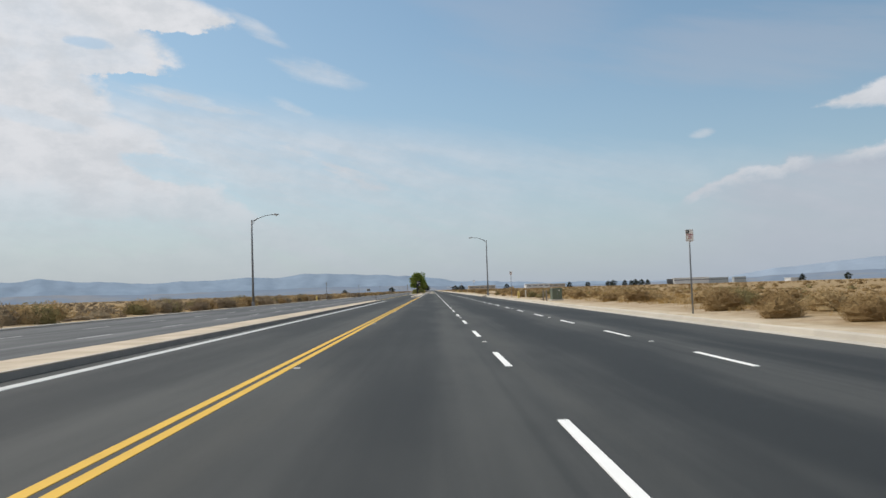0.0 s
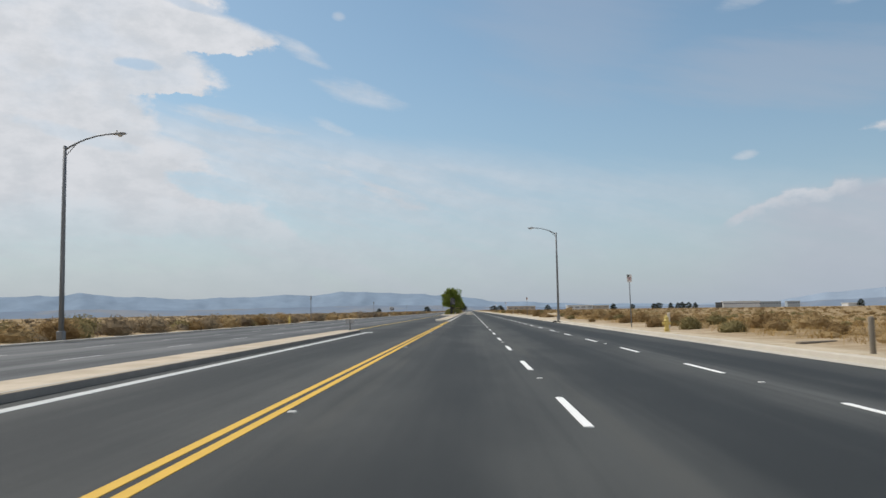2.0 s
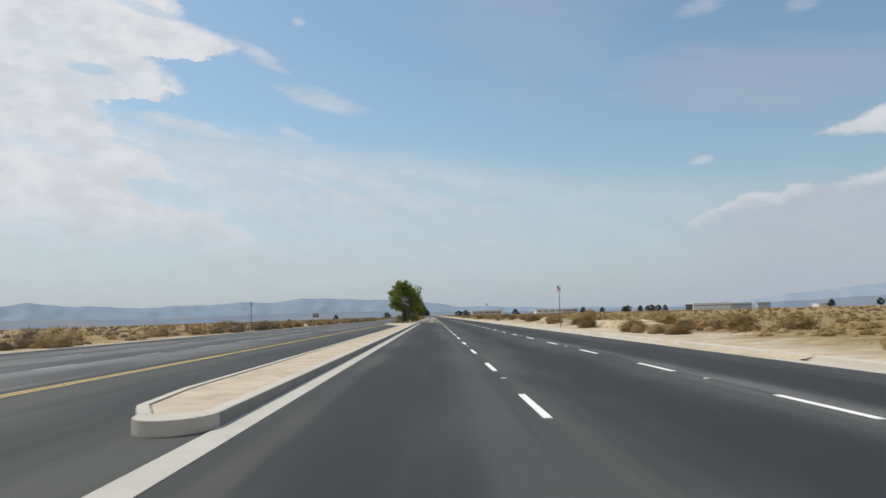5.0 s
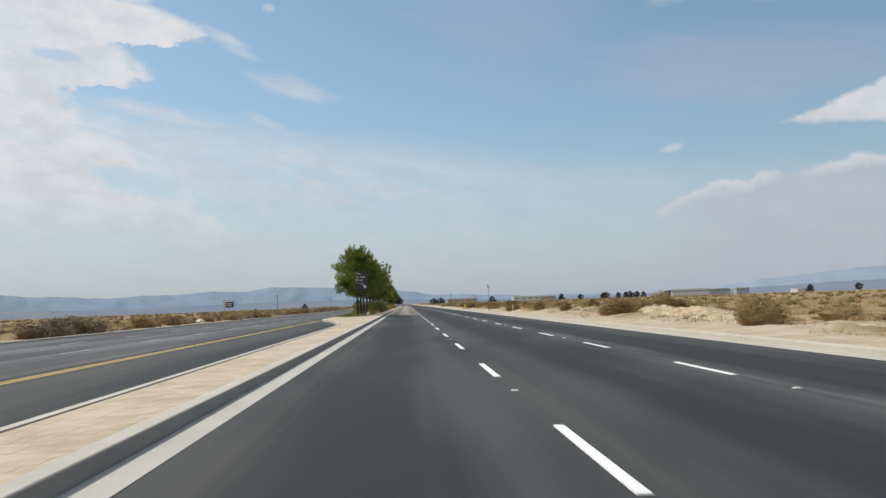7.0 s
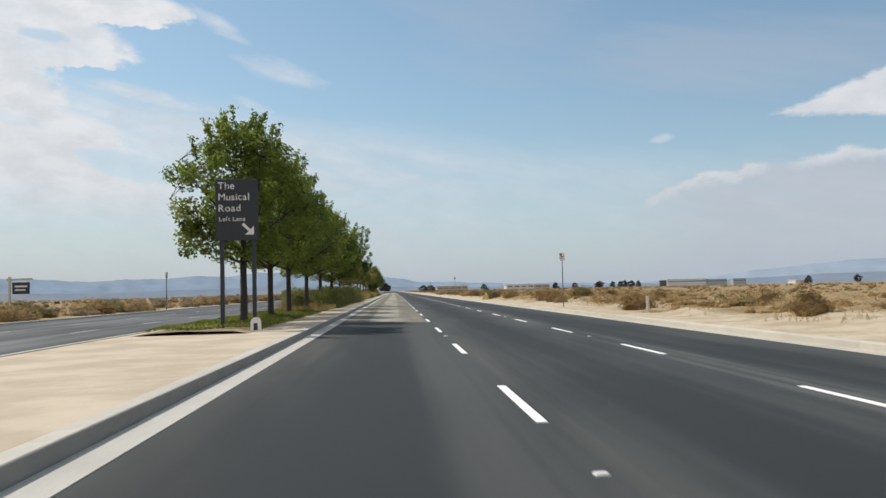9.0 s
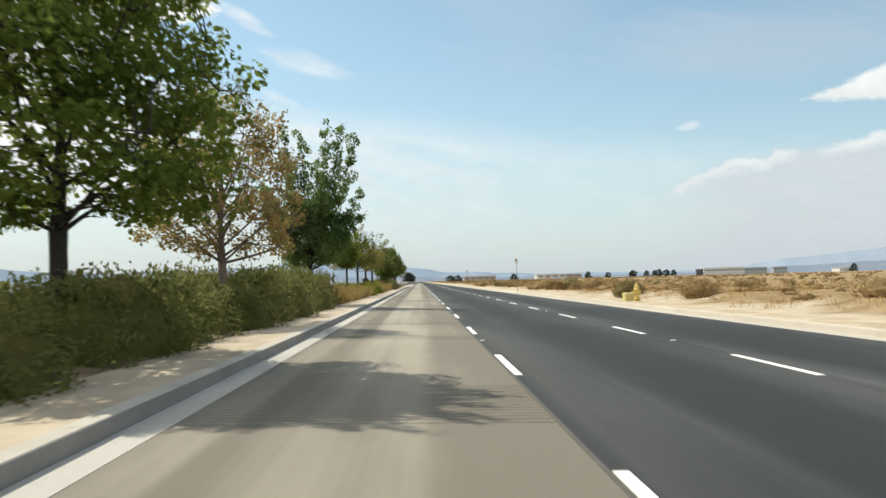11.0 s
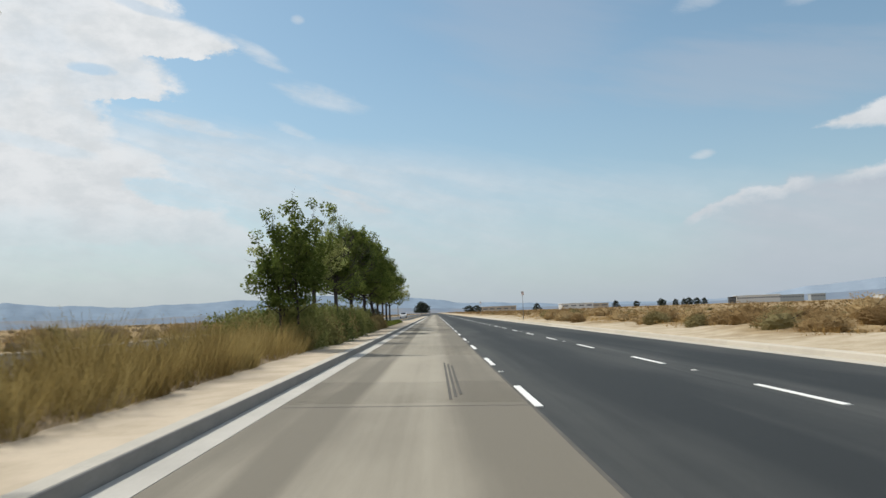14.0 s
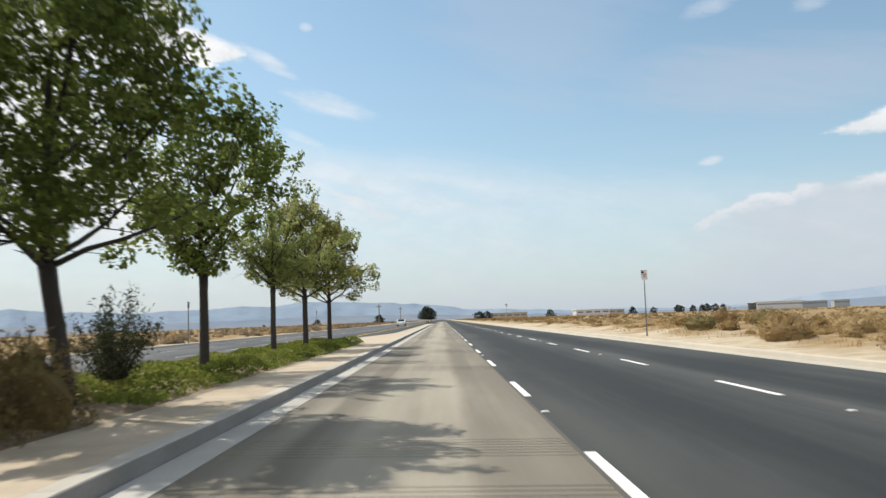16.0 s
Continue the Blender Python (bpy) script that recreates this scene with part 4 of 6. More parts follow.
def parking_sign(x, y, z, lean=0.0, turn=0.0, group="verge signs"):
    t = thing("parking_sign", x, y, z, "white and red parking sign on a tall steel post", "road sign", group)
    t.matrix_basis = pose(x, y, z, 0, lean, turn)
    part("post", Shape().tube([(0, 0, -0.3), (0, 0, 3.22)], [0.032, 0.032], 10), STEEL, t, smooth=True)
    b = part("panel", Shape().box(-0.155, 0.155, -0.006, 0.006, 0, 0.47, 0.0), SIGN_WHITE, t, "white sign panel")
    b.location = (0, -0.042, 2.77)
    q = part("dark_square", Shape().box(-0.145, -0.01, -0.004, 0.0, 0.315, 0.45), SIGN_DARK, b, "dark square with a pale mark")
    q.location = (0, -0.0065, 0)
    part("pale_mark", Shape().box(-0.105, -0.085, -0.0065, -0.0045, 0.345, 0.42).box(-0.08, -0.05, -0.0065, -0.0045, 0.39, 0.42), SIGN_WHITE, q)
    for z0, z1, x0, x1 in ((0.245, 0.285, -0.12, 0.13), (0.175, 0.21, -0.05, 0.07), (0.115, 0.15, -0.06, 0.07)):
        part("text_bar", Shape().box(x0, x1, -0.003, 0.0, z0, z1), SIGN_TEXT, b).location = (0, -0.0065, 0)
    for z0 in (0.05, 0.42):
        part("bolt", Shape().lathe([(0.012, 0), (0.012, 0.006), (0.0, 0.008)], 6), STEEL, b).matrix_basis = pose(0.03, -0.0065, z0, 90, 0, 0)
    return t


for x, y, lean, turn in ((8.87, 29.35, 0.0, 4), (8.7, 95.0, -0.8, 3), (8.66, 179.6, -0.6, 8), (8.82, 262.3, 0.0, 0), (8.8, 343.6, -0.4, 5), (8.75, 425.4, 0.5, 2), (8.8, 507.0, 0.0, 0)):
    parking_sign(x, y, ground_z(x, y) + 0.01, lean, turn)


def back_sign(x, y, h=3.2):
    t = thing("road_sign", x, y, ground_z(x, y), "road sign seen from behind on a steel post", "road sign", "far verge signs")
    part("post", Shape().tube([(0, 0, -0.3), (0, 0, h)], [0.045, 0.045], 10), POLE_STEEL, t, smooth=True)
    part("panel", Shape().box(-0.085, 0.085, -0.008, 0.008, h - 0.46, h + 0.02), POLE_STEEL, t).location = (0, 0.05, 0)
    part("bracket", Shape().box(-0.06, 0.06, -0.05, 0.045, h - 0.25, h - 0.21), STEEL, t)


for x, y in ((-20.6, 140.8), (-20.5, 201.4), (-20.6, 283.4), (-20.8, 366.0), (-20.6, 446.4), (-20.6, 506.0)):
    back_sign(x, y)


def island_sign():
    t = thing("median_sign", -7.72, 89.4, 0.215, "two small pale plates on a post at the island's end", "road sign")
    part("post", Shape().tube([(0, 0, -0.1), (0, 0, 0.6)], [0.045, 0.045], 8), POLE_STEEL, t)
    for x in (-0.24, 0.03):
        part("panel", Shape().box(x, x + 0.21, -0.006, 0.006, 0.38, 0.6), SIGN_BACK, t).location = (0, -0.055, 0)
    part("foot", Shape().box(-0.09, 0.09, -0.09, 0.09, 0, 0.06, 0.01), POLE_STEEL, t)


island_sign()


def utility_cabinet():
    x, y = 9.12, 65.4
    z = -0.04
    t = thing("utility_cabinet", x, y, z, "dark green metal utility cabinet on a concrete pad", "utility cabinet")
    part("pad", Shape().box(-0.1, 0.95, -0.1, 1.35, -0.2, 0.08, 0.015), CONCRETE, t, "concrete pad")
    part("body", Shape().box(0, 0.84, 0, 1.22, 0.08, 0.96, 0.01), CABINET, t)
    part("lid", Shape().box(-0.03, 0.87, -0.03, 1.25, 0.965, 1.05, 0.025), CABINET, t)
    for x0, x1 in ((0.02, 0.415), (0.425, 0.82)):
        d = part("door", Shape().box(x0, x1, -0.014, 0.0, 0.12, 0.93, 0.004), CABINET, t)
        for z0 in (0.2, 0.75):
            part("hinge", Shape().box(x0 + 0.005, x0 + 0.03, -0.022, -0.014, z0, z0 + 0.1), STEEL, d)
    part("latch", Shape().box(0.40, 0.44, -0.035, -0.0145, 0.5, 0.62, 0.005), STEEL, t)
    part("label_plate", Shape().box(0.52, 0.62, -0.018, -0.0145, 0.8, 0.87), SIGN_WHITE, t, "small pale label plate")
    for bx, by in ((8.5, 66.5), (8.55, 65.0)):
        b = thing("bollard", bx, by, z, "weathered grey steel bollard guarding the cabinet", "bollard", "cabinet bollards")
        part("post", Shape().lathe([(0.07, -0.2), (0.07, 0.84), (0.055, 0.88), (0.0, 0.9)], 12), WOOD_POST, b, smooth=True)


utility_cabinet()


def hydrant(x, y, z, label):
    t = thing("fire_hydrant", x, y, z, label, "fire hydrant", "hydrants")
    part("barrel", Shape().lathe([(0.17, 0), (0.17, 0.04), (0.11, 0.05), (0.105, 0.5), (0.14, 0.52), (0.14, 0.56), (0.11, 0.57), (0.11, 0.64)], 16), HYDRANT, t, smooth=True)
    part("bonnet", Shape().lathe([(0.115, 0.64), (0.115, 0.68), (0.09, 0.74), (0.04, 0.78), (0.03, 0.83), (0.0, 0.83)], 16), HYDRANT, t, smooth=True)
    for a, r in ((0, 0.055), (180, 0.055), (270, 0.075)):
        part("outlet", Shape().lathe([(r, 0.08), (r, 0.17), (r + 0.012, 0.17), (r + 0.012, 0.2), (0.0, 0.21)], 10), HYDRANT, t).matrix_basis = pose(0, 0, 0.42, 0, 90, a)
    part("flange", Shape().lathe([(0.16, 0.0), (0.16, 0.025), (0.0, 0.025)], 14), HYDRANT, t).location = (0, 0, 0.1)


hydrant(8.52, 85.9, ground_z(8.52, 85.9), "yellow fire hydrant on the sandy verge")
hydrant(8.72, 300.2, ground_z(8.72, 300.2), "yellow fire hydrant on the drifted sand")
hydrant(-20.95, 131.2, 0.1, "yellow fire hydrant beside the oncoming lanes")
hydrant(-21.6, 347.0, 0.1, "yellow fire hydrant among the dry brush")
for x, y in ((9.95, 91.0),):
    b = thing("bollard", x, y, ground_z(x, y), "pale concrete-filled bollard beside the hydrant", "bollard", "hydrant bollards")
    part("post", Shape().lathe([(0.075, -0.2), (0.075, 0.8), (0.06, 0.85), (0.0, 0.87)], 12), PALE_POST, b, smooth=True)
b = thing("marker_post", 10.2, 251.1, ground_z(10.2, 251.1), "short whitish marker post on the verge", "marker post")
part("post", Shape().box(-0.06, 0.06, -0.06, 0.06, -0.2, 0.75, 0.012), PALE_POST, b)
b = thing("concrete_block", 8.74, 301.3, ground_z(8.74, 301.3), "pale yellow concrete block half sunk in sand", "concrete block")
part("block", Shape().box(-0.33, 0.33, -0.3, 0.3, -0.1, 0.40, 0.04), material("faded_yellow", (0.55, 0.46, 0.2), 0.85, 0.12), b)


def storm_drain():
    """A kerb inlet by the oncoming lanes: a pale slab over a dark slot."""
    t = thing("storm_drain", -20.25, 141.0, 0.1, "concrete kerb inlet with a dark slot", "storm drain")
    part("slab", Shape().box(-1.1, 0.06, -3.6, 1.6, 0.02, 0.09, 0.02), CONCRETE, t, "pale concrete slab")
    # solid block instead of a hole; its dark colour is the shade
    part("slot", Shape().box(-0.5, 0.085, -3.2, 1.2, -0.12, 0.012), SIGN_DARK, t, "dark block coloured as the shade inside the inlet")


def fallen_board():
    t = thing("board", 9.7, 72.2, ground_z(9.7, 72.2) + 0.012, "weathered brown plank lying on the dirt", "plank", rz=24)
    part("plank", Shape().box(-0.78, 0.78, -0.1, 0.1, -0.03, 0.05, 0.01), WOOD_POST, t)


def tyre_scrap():
    """A curl of burst tyre at the road's edge."""
    t = thing("tyre_scrap", 7.1, 121.5, road_z(7.1), "curled black scrap of tyre on the road edge", "debris")
    part("curl", Shape().tube([(-0.34, 0, 0.05), (-0.2, 0.08, 0.2), (0.0, 0.1, 0.12), (0.17, 0.05, 0.22), (0.36, 0, 0.06)], [0.05, 0.085, 0.07, 0.09, 0.05], 7), RUBBER, t)


storm_drain()
fallen_board()
tyre_scrap()


def letters(text, size, mat, parent, x, z, name="letter"):
    """Raised letters, each a part of its own."""
    for ch in text:
        c = bpy.data.curves.new(name, "FONT")
        c.body, c.size, c.extrude = ch if ch != " " else "n", size, 0.002
        tmp = bpy.data.objects.new(name, c)
        scene.collection.objects.link(tmp)
        bpy.context.view_layer.update()
        me = bpy.data.meshes.new_from_object(tmp.evaluated_get(bpy.context.evaluated_depsgraph_get()))
        bpy.data.objects.remove(tmp)
        right = max(v.co.x for v in me.vertices)
        if ch != " ":
            me.materials.clear()
            me.materials.append(mat)
            ob = new(name, me)
            ob.parent = parent
            ob.matrix_basis = pose(x, -0.02, z, 90, 0, 0)
        x += right + size * 0.07 if ch != " " else size * 0.28


def musical_road_sign():
    t = thing("musical_road_sign", -5.4, 237.6, TOP - 0.02, "dark sign board with white lettering on two posts", "road sign")
    for x in (-0.42, 0.42):
        part("post", Shape().box(x - 0.05, x + 0.05, 0.015, 0.115, -0.1, 4.05, 0.006), SIGN_DARK, t)
    b = part("board", Shape().box(-0.56, 0.56, -0.015, 0.015, 0, 1.64, 0.005), SIGN_DARK, t, "dark blue-grey sign board")
    b.location = (0, 0, 2.4)
    letters("The", 0.27, SIGN_WHITE, b, -0.5, 1.38)
    letters("Musical", 0.27, SIGN_WHITE, b, -0.5, 1.08)
    letters("Road", 0.27, SIGN_WHITE, b, -0.5, 0.78)
    letters("Left Lane", 0.17, SIGN_WHITE, b, -0.48, 0.52)
    arrow = Shape()
    arrow.face((0.12, -0.022, 0.42), (0.17, -0.022, 0.47), (0.37, -0.022, 0.27), (0.32, -0.022, 0.22))
    arrow.face((0.44, -0.022, 0.15), (0.44, -0.022, 0.38), (0.21, -0.022, 0.15))
    part("arrow", arrow, SIGN_WHITE, b, "white arrow pointing down to the lane")


musical_road_sign()


def arch_marker():
    t = thing("marker", -4.82, 236.9, TOP, "small white arched marker on the planting edge", "marker")
    s = Shape()
    pts = [(-0.13, 0), (-0.13, 0.22)] + [(-0.13 * math.cos(a), 0.22 + 0.13 * math.sin(a)) for a in np.linspace(0.3, 2.84, 7)] + [(0.13, 0.22), (0.13, 0)]
    n = len(pts)
    s.v = [(x, -0.05, z) for x, z in pts] + [(x, 0.05, z) for x, z in pts]
    s.f = [tuple(range(n)), tuple(range(2 * n - 1, n - 1, -1))] + [(i, n + i, n + (i + 1) % n, (i + 1) % n) for i in range(n)]
    part("body", s, SIGN_WHITE, t)
    # flat panel on the front, painted dark as a recess's shade
    part("opening", Shape().box(-0.05, 0.05, -0.056, -0.051, 0.02, 0.2), SIGN_DARK, t, "dark panel coloured as a shaded recess")


arch_marker()


def estate_sign():
    z = ground_z(-23.6, 263.3)
    t = thing("property_sign", -23.74, 263.3, z, "dark property sign hanging from a pale wooden frame", "property sign")
    part("post", Shape().box(-0.06, 0.06, -0.06, 0.06, -0.3, 2.45, 0.008), PALE_POST, t)
    part("crossbar", Shape().box(-0.2, 1.3, -0.045, 0.045, 2.22, 2.34, 0.008), PALE_POST, t)
    p = part("panel", Shape().box(0.16, 1.14, -0.015, 0.015, 1.42, 2.1), SIGN_DARK, t)
    part("text_bar", Shape().box(0.3, 1.0, -0.02, -0.0155, 1.82, 1.92), SIGN_WHITE, p)
    part("text_bar", Shape().box(0.3, 0.9, -0.02, -0.0155, 1.62, 1.7), SIGN_WHITE, p)
    for x in (0.22, 1.08):
        part("hook", Shape().tube([(x, 0, 2.1), (x, 0, 2.23)], [0.01, 0.01], 6), STEEL, t)


estate_sign()

# ---------------------------------------------------------------- trees


def leaves_facing(rng, points, centres, length, width, up=0.8, loose=0.75):
    """Leaf quads whose faces look outwards and upwards from the clump they belong to."""
    out = points - centres
    out /= np.linalg.norm(out, axis=1)[:, None] + 1e-6
    n = out * 0.55 + np.array([0, 0, up]) + rng.normal(0, loose, points.shape)
    n /= np.linalg.norm(n, axis=1)[:, None]
    d = np.cross(n, rng.normal(size=points.shape))
    d /= np.linalg.norm(d, axis=1)[:, None] + 1e-9
    size = rng.uniform(0.7, 1.3, len(points))[:, None]
    a, b = d * length * size / 2, np.cross(n, d) * width * size / 2
    return np.stack([points - a, points + b - a * 0.1, points + a, points - b - a * 0.1], axis=1)


ROUND = ((0.0, 0.2, 0.45, 0.7, 0.86, 1.0), (0.74, 0.92, 1.0, 0.84, 0.6, 0.18))
VASE = ((0.0, 0.2, 0.45, 0.68, 0.86, 1.0), (0.22, 0.5, 0.84, 1.0, 0.85, 0.4))
TALL_VASE = ((0.0, 0.2, 0.5, 0.75, 0.9, 1.0), (0.62, 0.88, 1.0, 0.98, 0.88, 0.7))
DOME = ((0.0, 0.15, 0.35, 0.65, 0.85, 1.0), (0.8, 1.0, 0.97, 0.75, 0.5, 0.15))


def tree(seed, label, height, spread, clear, clumps, leaves, leaf_mat, leaf=0.13, bark=BARK, form=ROUND, gaps=0.0, bare=None, lean=0.0, stems=1, tuft=0.36, limbs=11, shoots=14, name="street_tree", twigs=40, sway=0.0, shoot=(0.35, 0.65), plumes=(), core=1.0):
    """A young street tree: a straight trunk, rising limbs, and twigs to many clumps of leaves. bare: tells where twigs carry no leaves;
    plumes: single long limbs as (x, y, height of the tip, leafy from, leafy to, thickness of the foliage); core: the share of the crown that the clumps fill."""
    rng = np.random.default_rng(seed)
    wood = Shape()
    tall = height - clear
    lob = rng.uniform(0, 6.28, 6)

    def reach(a, h):
        k = 1 + 0.13 * math.sin(2 * a + lob[0]) * math.cos(5 * h + lob[1]) + 0.12 * math.sin(3 * a + 7 * h + lob[2]) + 0.07 * math.sin(5 * a - 9 * h + lob[3])
        return spread * float(np.interp(h, *form)) * k

    nodes = []
    r0 = 0.105 * height / 6 * (1.0 if stems == 1 else 0.62)
    for stem in range(stems):
        ox, oy = (0.0, 0.0) if stems == 1 else (0.32 * math.cos(2.1 * stem), 0.32 * math.sin(2.1 * stem))
        fork = Vector((ox + lean * clear, oy, clear))
        wood.tube([(ox, oy, -0.15), (ox, oy, 0.06), (ox + lean * 0.42 * clear + 0.01, oy, clear * 0.45), (ox + lean * 0.8 * clear, oy, clear * 0.8), fork], [r0 * 1.55, r0 * 1.12, r0 * 0.98, r0 * 0.92, r0 * 1.0], 10)
        lead = [fork + Vector((0.05 * math.sin(2 * i + seed) * i, 0.05 * math.cos(3 * i + seed) * i, tall * f)) for i, f in enumerate((0, 0.25, 0.5, 0.72, 0.9))]
        wood.tube(lead, [r0 * 0.85, r0 * 0.5, r0 * 0.32, r0 * 0.18, r0 * 0.06], 7)
        nodes += [p for p in lead[1:]]
        for k in range(limbs // stems):
            f = (k + 0.5) / (limbs // stems)
            a = 2.39996 * k + stem * 1.7 + rng.uniform(-0.35, 0.35)
            h1 = 0.15 + 0.76 * f * rng.uniform(0.85, 1.1)
            p0 = lead[0].lerp(lead[1], max(0.0, f * 1.6 - 0.35))
            if p0.z < clear + 0.02:
                p0 = fork - Vector((0, 0, 0.05 + 0.06 * rng.random()))
            rr = 0.86 * reach(a, h1)
            end = Vector((fork.x + sway * h1 + rr * math.cos(a), fork.y + rr * math.sin(a), clear + tall * h1))
            mid = p0.lerp(end, 0.5) + Vector((0.1 * rng.normal(), 0.1 * rng.normal(), -0.05 * tall + 0.12 * (1 - f)))
            line = [p0, p0.lerp(mid, 0.5) + Vector(rng.normal(0, 0.025, 3)), mid, mid.lerp(end, 0.5) + Vector(rng.normal(0, 0.06, 3)), end]
            rl = r0 * rng.uniform(0.28, 0.42)
            wood.tube(line, [rl, rl * 0.8, rl * 0.6, rl * 0.36, rl * 0.12], 6)
            for i in range(4):
                nodes += [line[i].lerp(line[i + 1], q) for q in (0.35, 0.7, 1.0)]
    at = np.array([tuple(p) for p in nodes])
    fx, fy = lean * clear, 0.0
    points, centres, count = [], [], 0
    per = leaves // clumps
    for k in range(clumps + twigs):
        h = rng.beta(1.25, 1.35) * core
        a = rng.uniform(0, 6.28)
        r = reach(a, h) * rng.uniform(0.05, 1.0) ** 0.45 * (0.93 if k < clumps or bare else 0.72)
        c = np.array([fx + sway * h + r * math.cos(a), fy + r * math.sin(a), clear + 0.12 + (tall - 0.3) * h])
        gap = np.linalg.norm(at - c, axis=1) + np.where(at[:, 2] > c[2] + 0.1, 0.6, 0.0)
        q = at[int(np.argmin(gap))]
        bend = (q + c) / 2 + rng.normal(0, 0.05, 3) - np.array([0, 0, 0.04])
        wood.tube([q, bend, c], [r0 * 0.13, r0 * 0.09, r0 * 0.04], 4)
        naked = bare is not None and bare((c[0] - fx) / spread, h) > rng.random()
        if naked or k >= clumps:
            for _ in range(4):
                w = c + rng.normal(0, 0.2, 3) + np.array([0, 0, 0.3])
                wood.tube([c * 0.6 + q * 0.4, w], [r0 * 0.05, r0 * 0.02], 3)
        if naked or k >= clumps or rng.random() < gaps:
            continue
        size = tuft * rng.uniform(0.7, 1.25)
        p = rng.normal(size=(per, 3))
        p /= np.linalg.norm(p, axis=1)[:, None]
        p *= (rng.uniform(0.15, 1.0, per) ** 0.4 * size)[:, None] * np.array([1.0, 1.0, 0.78])
        points.append(c + p)
        centres.append(np.repeat((c - np.array([0, 0, size * 0.3]))[None], per, 0))
    for px, py, pz, lo, hi, thick in plumes:
        tip = np.array([fx + px, fy + py, pz])
        wide = min(1.0, math.hypot(px, py) / (pz - clear + 0.3))
        foot = np.array([fx, fy, clear - 0.1 * rng.random() + (pz - clear) * rng.uniform(0.0, 0.34) * wide])
        knee = foot + (tip - foot) * np.array([0.6, 0.6, 0.42]) + rng.normal(0, 0.06, 3)
        f = np.linspace(0, 1, 9)[:, None]
        line = (1 - f) ** 2 * foot + 2 * f * (1 - f) * knee + f ** 2 * tip + rng.normal(0, 0.03, (9, 3)) * np.sin(np.pi * f)
        length = float(np.linalg.norm(np.diff(line, axis=0), axis=1).sum())
        rl = r0 * 0.13 * (1 + length / 4)
        wood.tube([tuple(p) for p in line], [rl * (1.12 - q) for q in np.linspace(0, 1, 9)], 5)
        for _ in range(int(length * 8)):
            q = rng.uniform(0.22, 1.0) * 7.99
            c = line[int(q)] + (line[int(q) + 1] - line[int(q)]) * (q % 1)
            out = rng.normal(0, 0.45, 3) + (tip - foot) / length * 0.9
            ends = c + out / np.linalg.norm(out) * rng.uniform(0.25, 0.6) * (1.15 - q / 11)
            wood.tube([c, (c + ends) / 2 + rng.normal(0, 0.02, 3), ends], [r0 * 0.075, r0 * 0.045, r0 * 0.02], 3)
            for w in range(2):
                wood.tube([c * (0.6 - 0.3 * w) + ends * (0.4 + 0.3 * w), ends + rng.normal(0, 0.14, 3)], [r0 * 0.04, r0 * 0.018], 3)
            if rng.random() < 0.2 and hi > lo:
                points.append(ends + rng.normal(0, 0.07, (9, 3)))
                centres.append(np.repeat(c[None], 9, 0))
        for q in np.arange(lo, hi, 0.2 / length):
            c = line[int(min(q, 0.999) * 8)] + (line[min(8, int(min(q, 0.999) * 8) + 1)] - line[int(min(q, 0.999) * 8)]) * (min(q, 0.999) * 8 % 1)
            size = 1.12 * thick * (1.1 - 0.55 * q) * rng.uniform(0.7, 1.2)
            many = int(330 * size)
            p = rng.normal(size=(many, 3))
            p *= (rng.uniform(0.2, 1.0, many) ** 0.4 * size / np.linalg.norm(p, axis=1))[:, None]
            points.append(c + rng.normal(0, 0.42 * thick, 3) + p)
            centres.append(np.repeat(c[None], many, 0))
    for _ in range(shoots):
        h, a = rng.uniform(0.55, 0.97) * core, rng.uniform(0, 6.28)
        r = reach(a, h) * rng.uniform(0.5, 0.95)
        c = np.array([fx + sway * h + r * math.cos(a), fy + r * math.sin(a), clear + tall * h])
        if bare is not None and bare((c[0] - fx) / spread, h) > rng.random():
            continue
        tip = c + np.array([0.18 * math.cos(a), 0.18 * math.sin(a), rng.uniform(*shoot)])
        q = at[int(np.argmin(np.linalg.norm(at - c, axis=1) + np.where(at[:, 2] > c[2] + 0.1, 0.6, 0.0)))]
        wood.tube([q, c, tip], [r0 * 0.1, r0 * 0.07, r0 * 0.03], 3)
        many = int(56 * shoot[1] / 0.65)
        f = rng.uniform(0, 1, many)[:, None]
        points.append(c + (tip - c) * f + rng.normal(0, 0.06, (many, 3)))
        centres.append(c + (tip - c) * f)
    points, centres = np.concatenate(points), np.concatenate(centres)
    ok = points[:, 2] > clear - 0.12
    me = quads_mesh("crown", leaves_facing(rng, points[ok], centres[ok], leaf, leaf * 0.74))
    t = thing(name, 0, 0, 0, label, "tree", "median trees")
    part("trunk", wood, bark, t, smooth=True)
    part("crown", me, leaf_mat, t)
    return t


def half_bare(x, h):
    return 0.97 * ramp(0.8 * x + 1.3 * (h - 0.5), 0.0, 0.4)


def rim_leaves(x, h):
    """Bare twigs within and at the top, leaves round the rim."""
    return 0.25 + 0.45 * ramp(h, 0.5, 0.95) - 0.45 * ramp(abs(x), 0.3, 0.75)


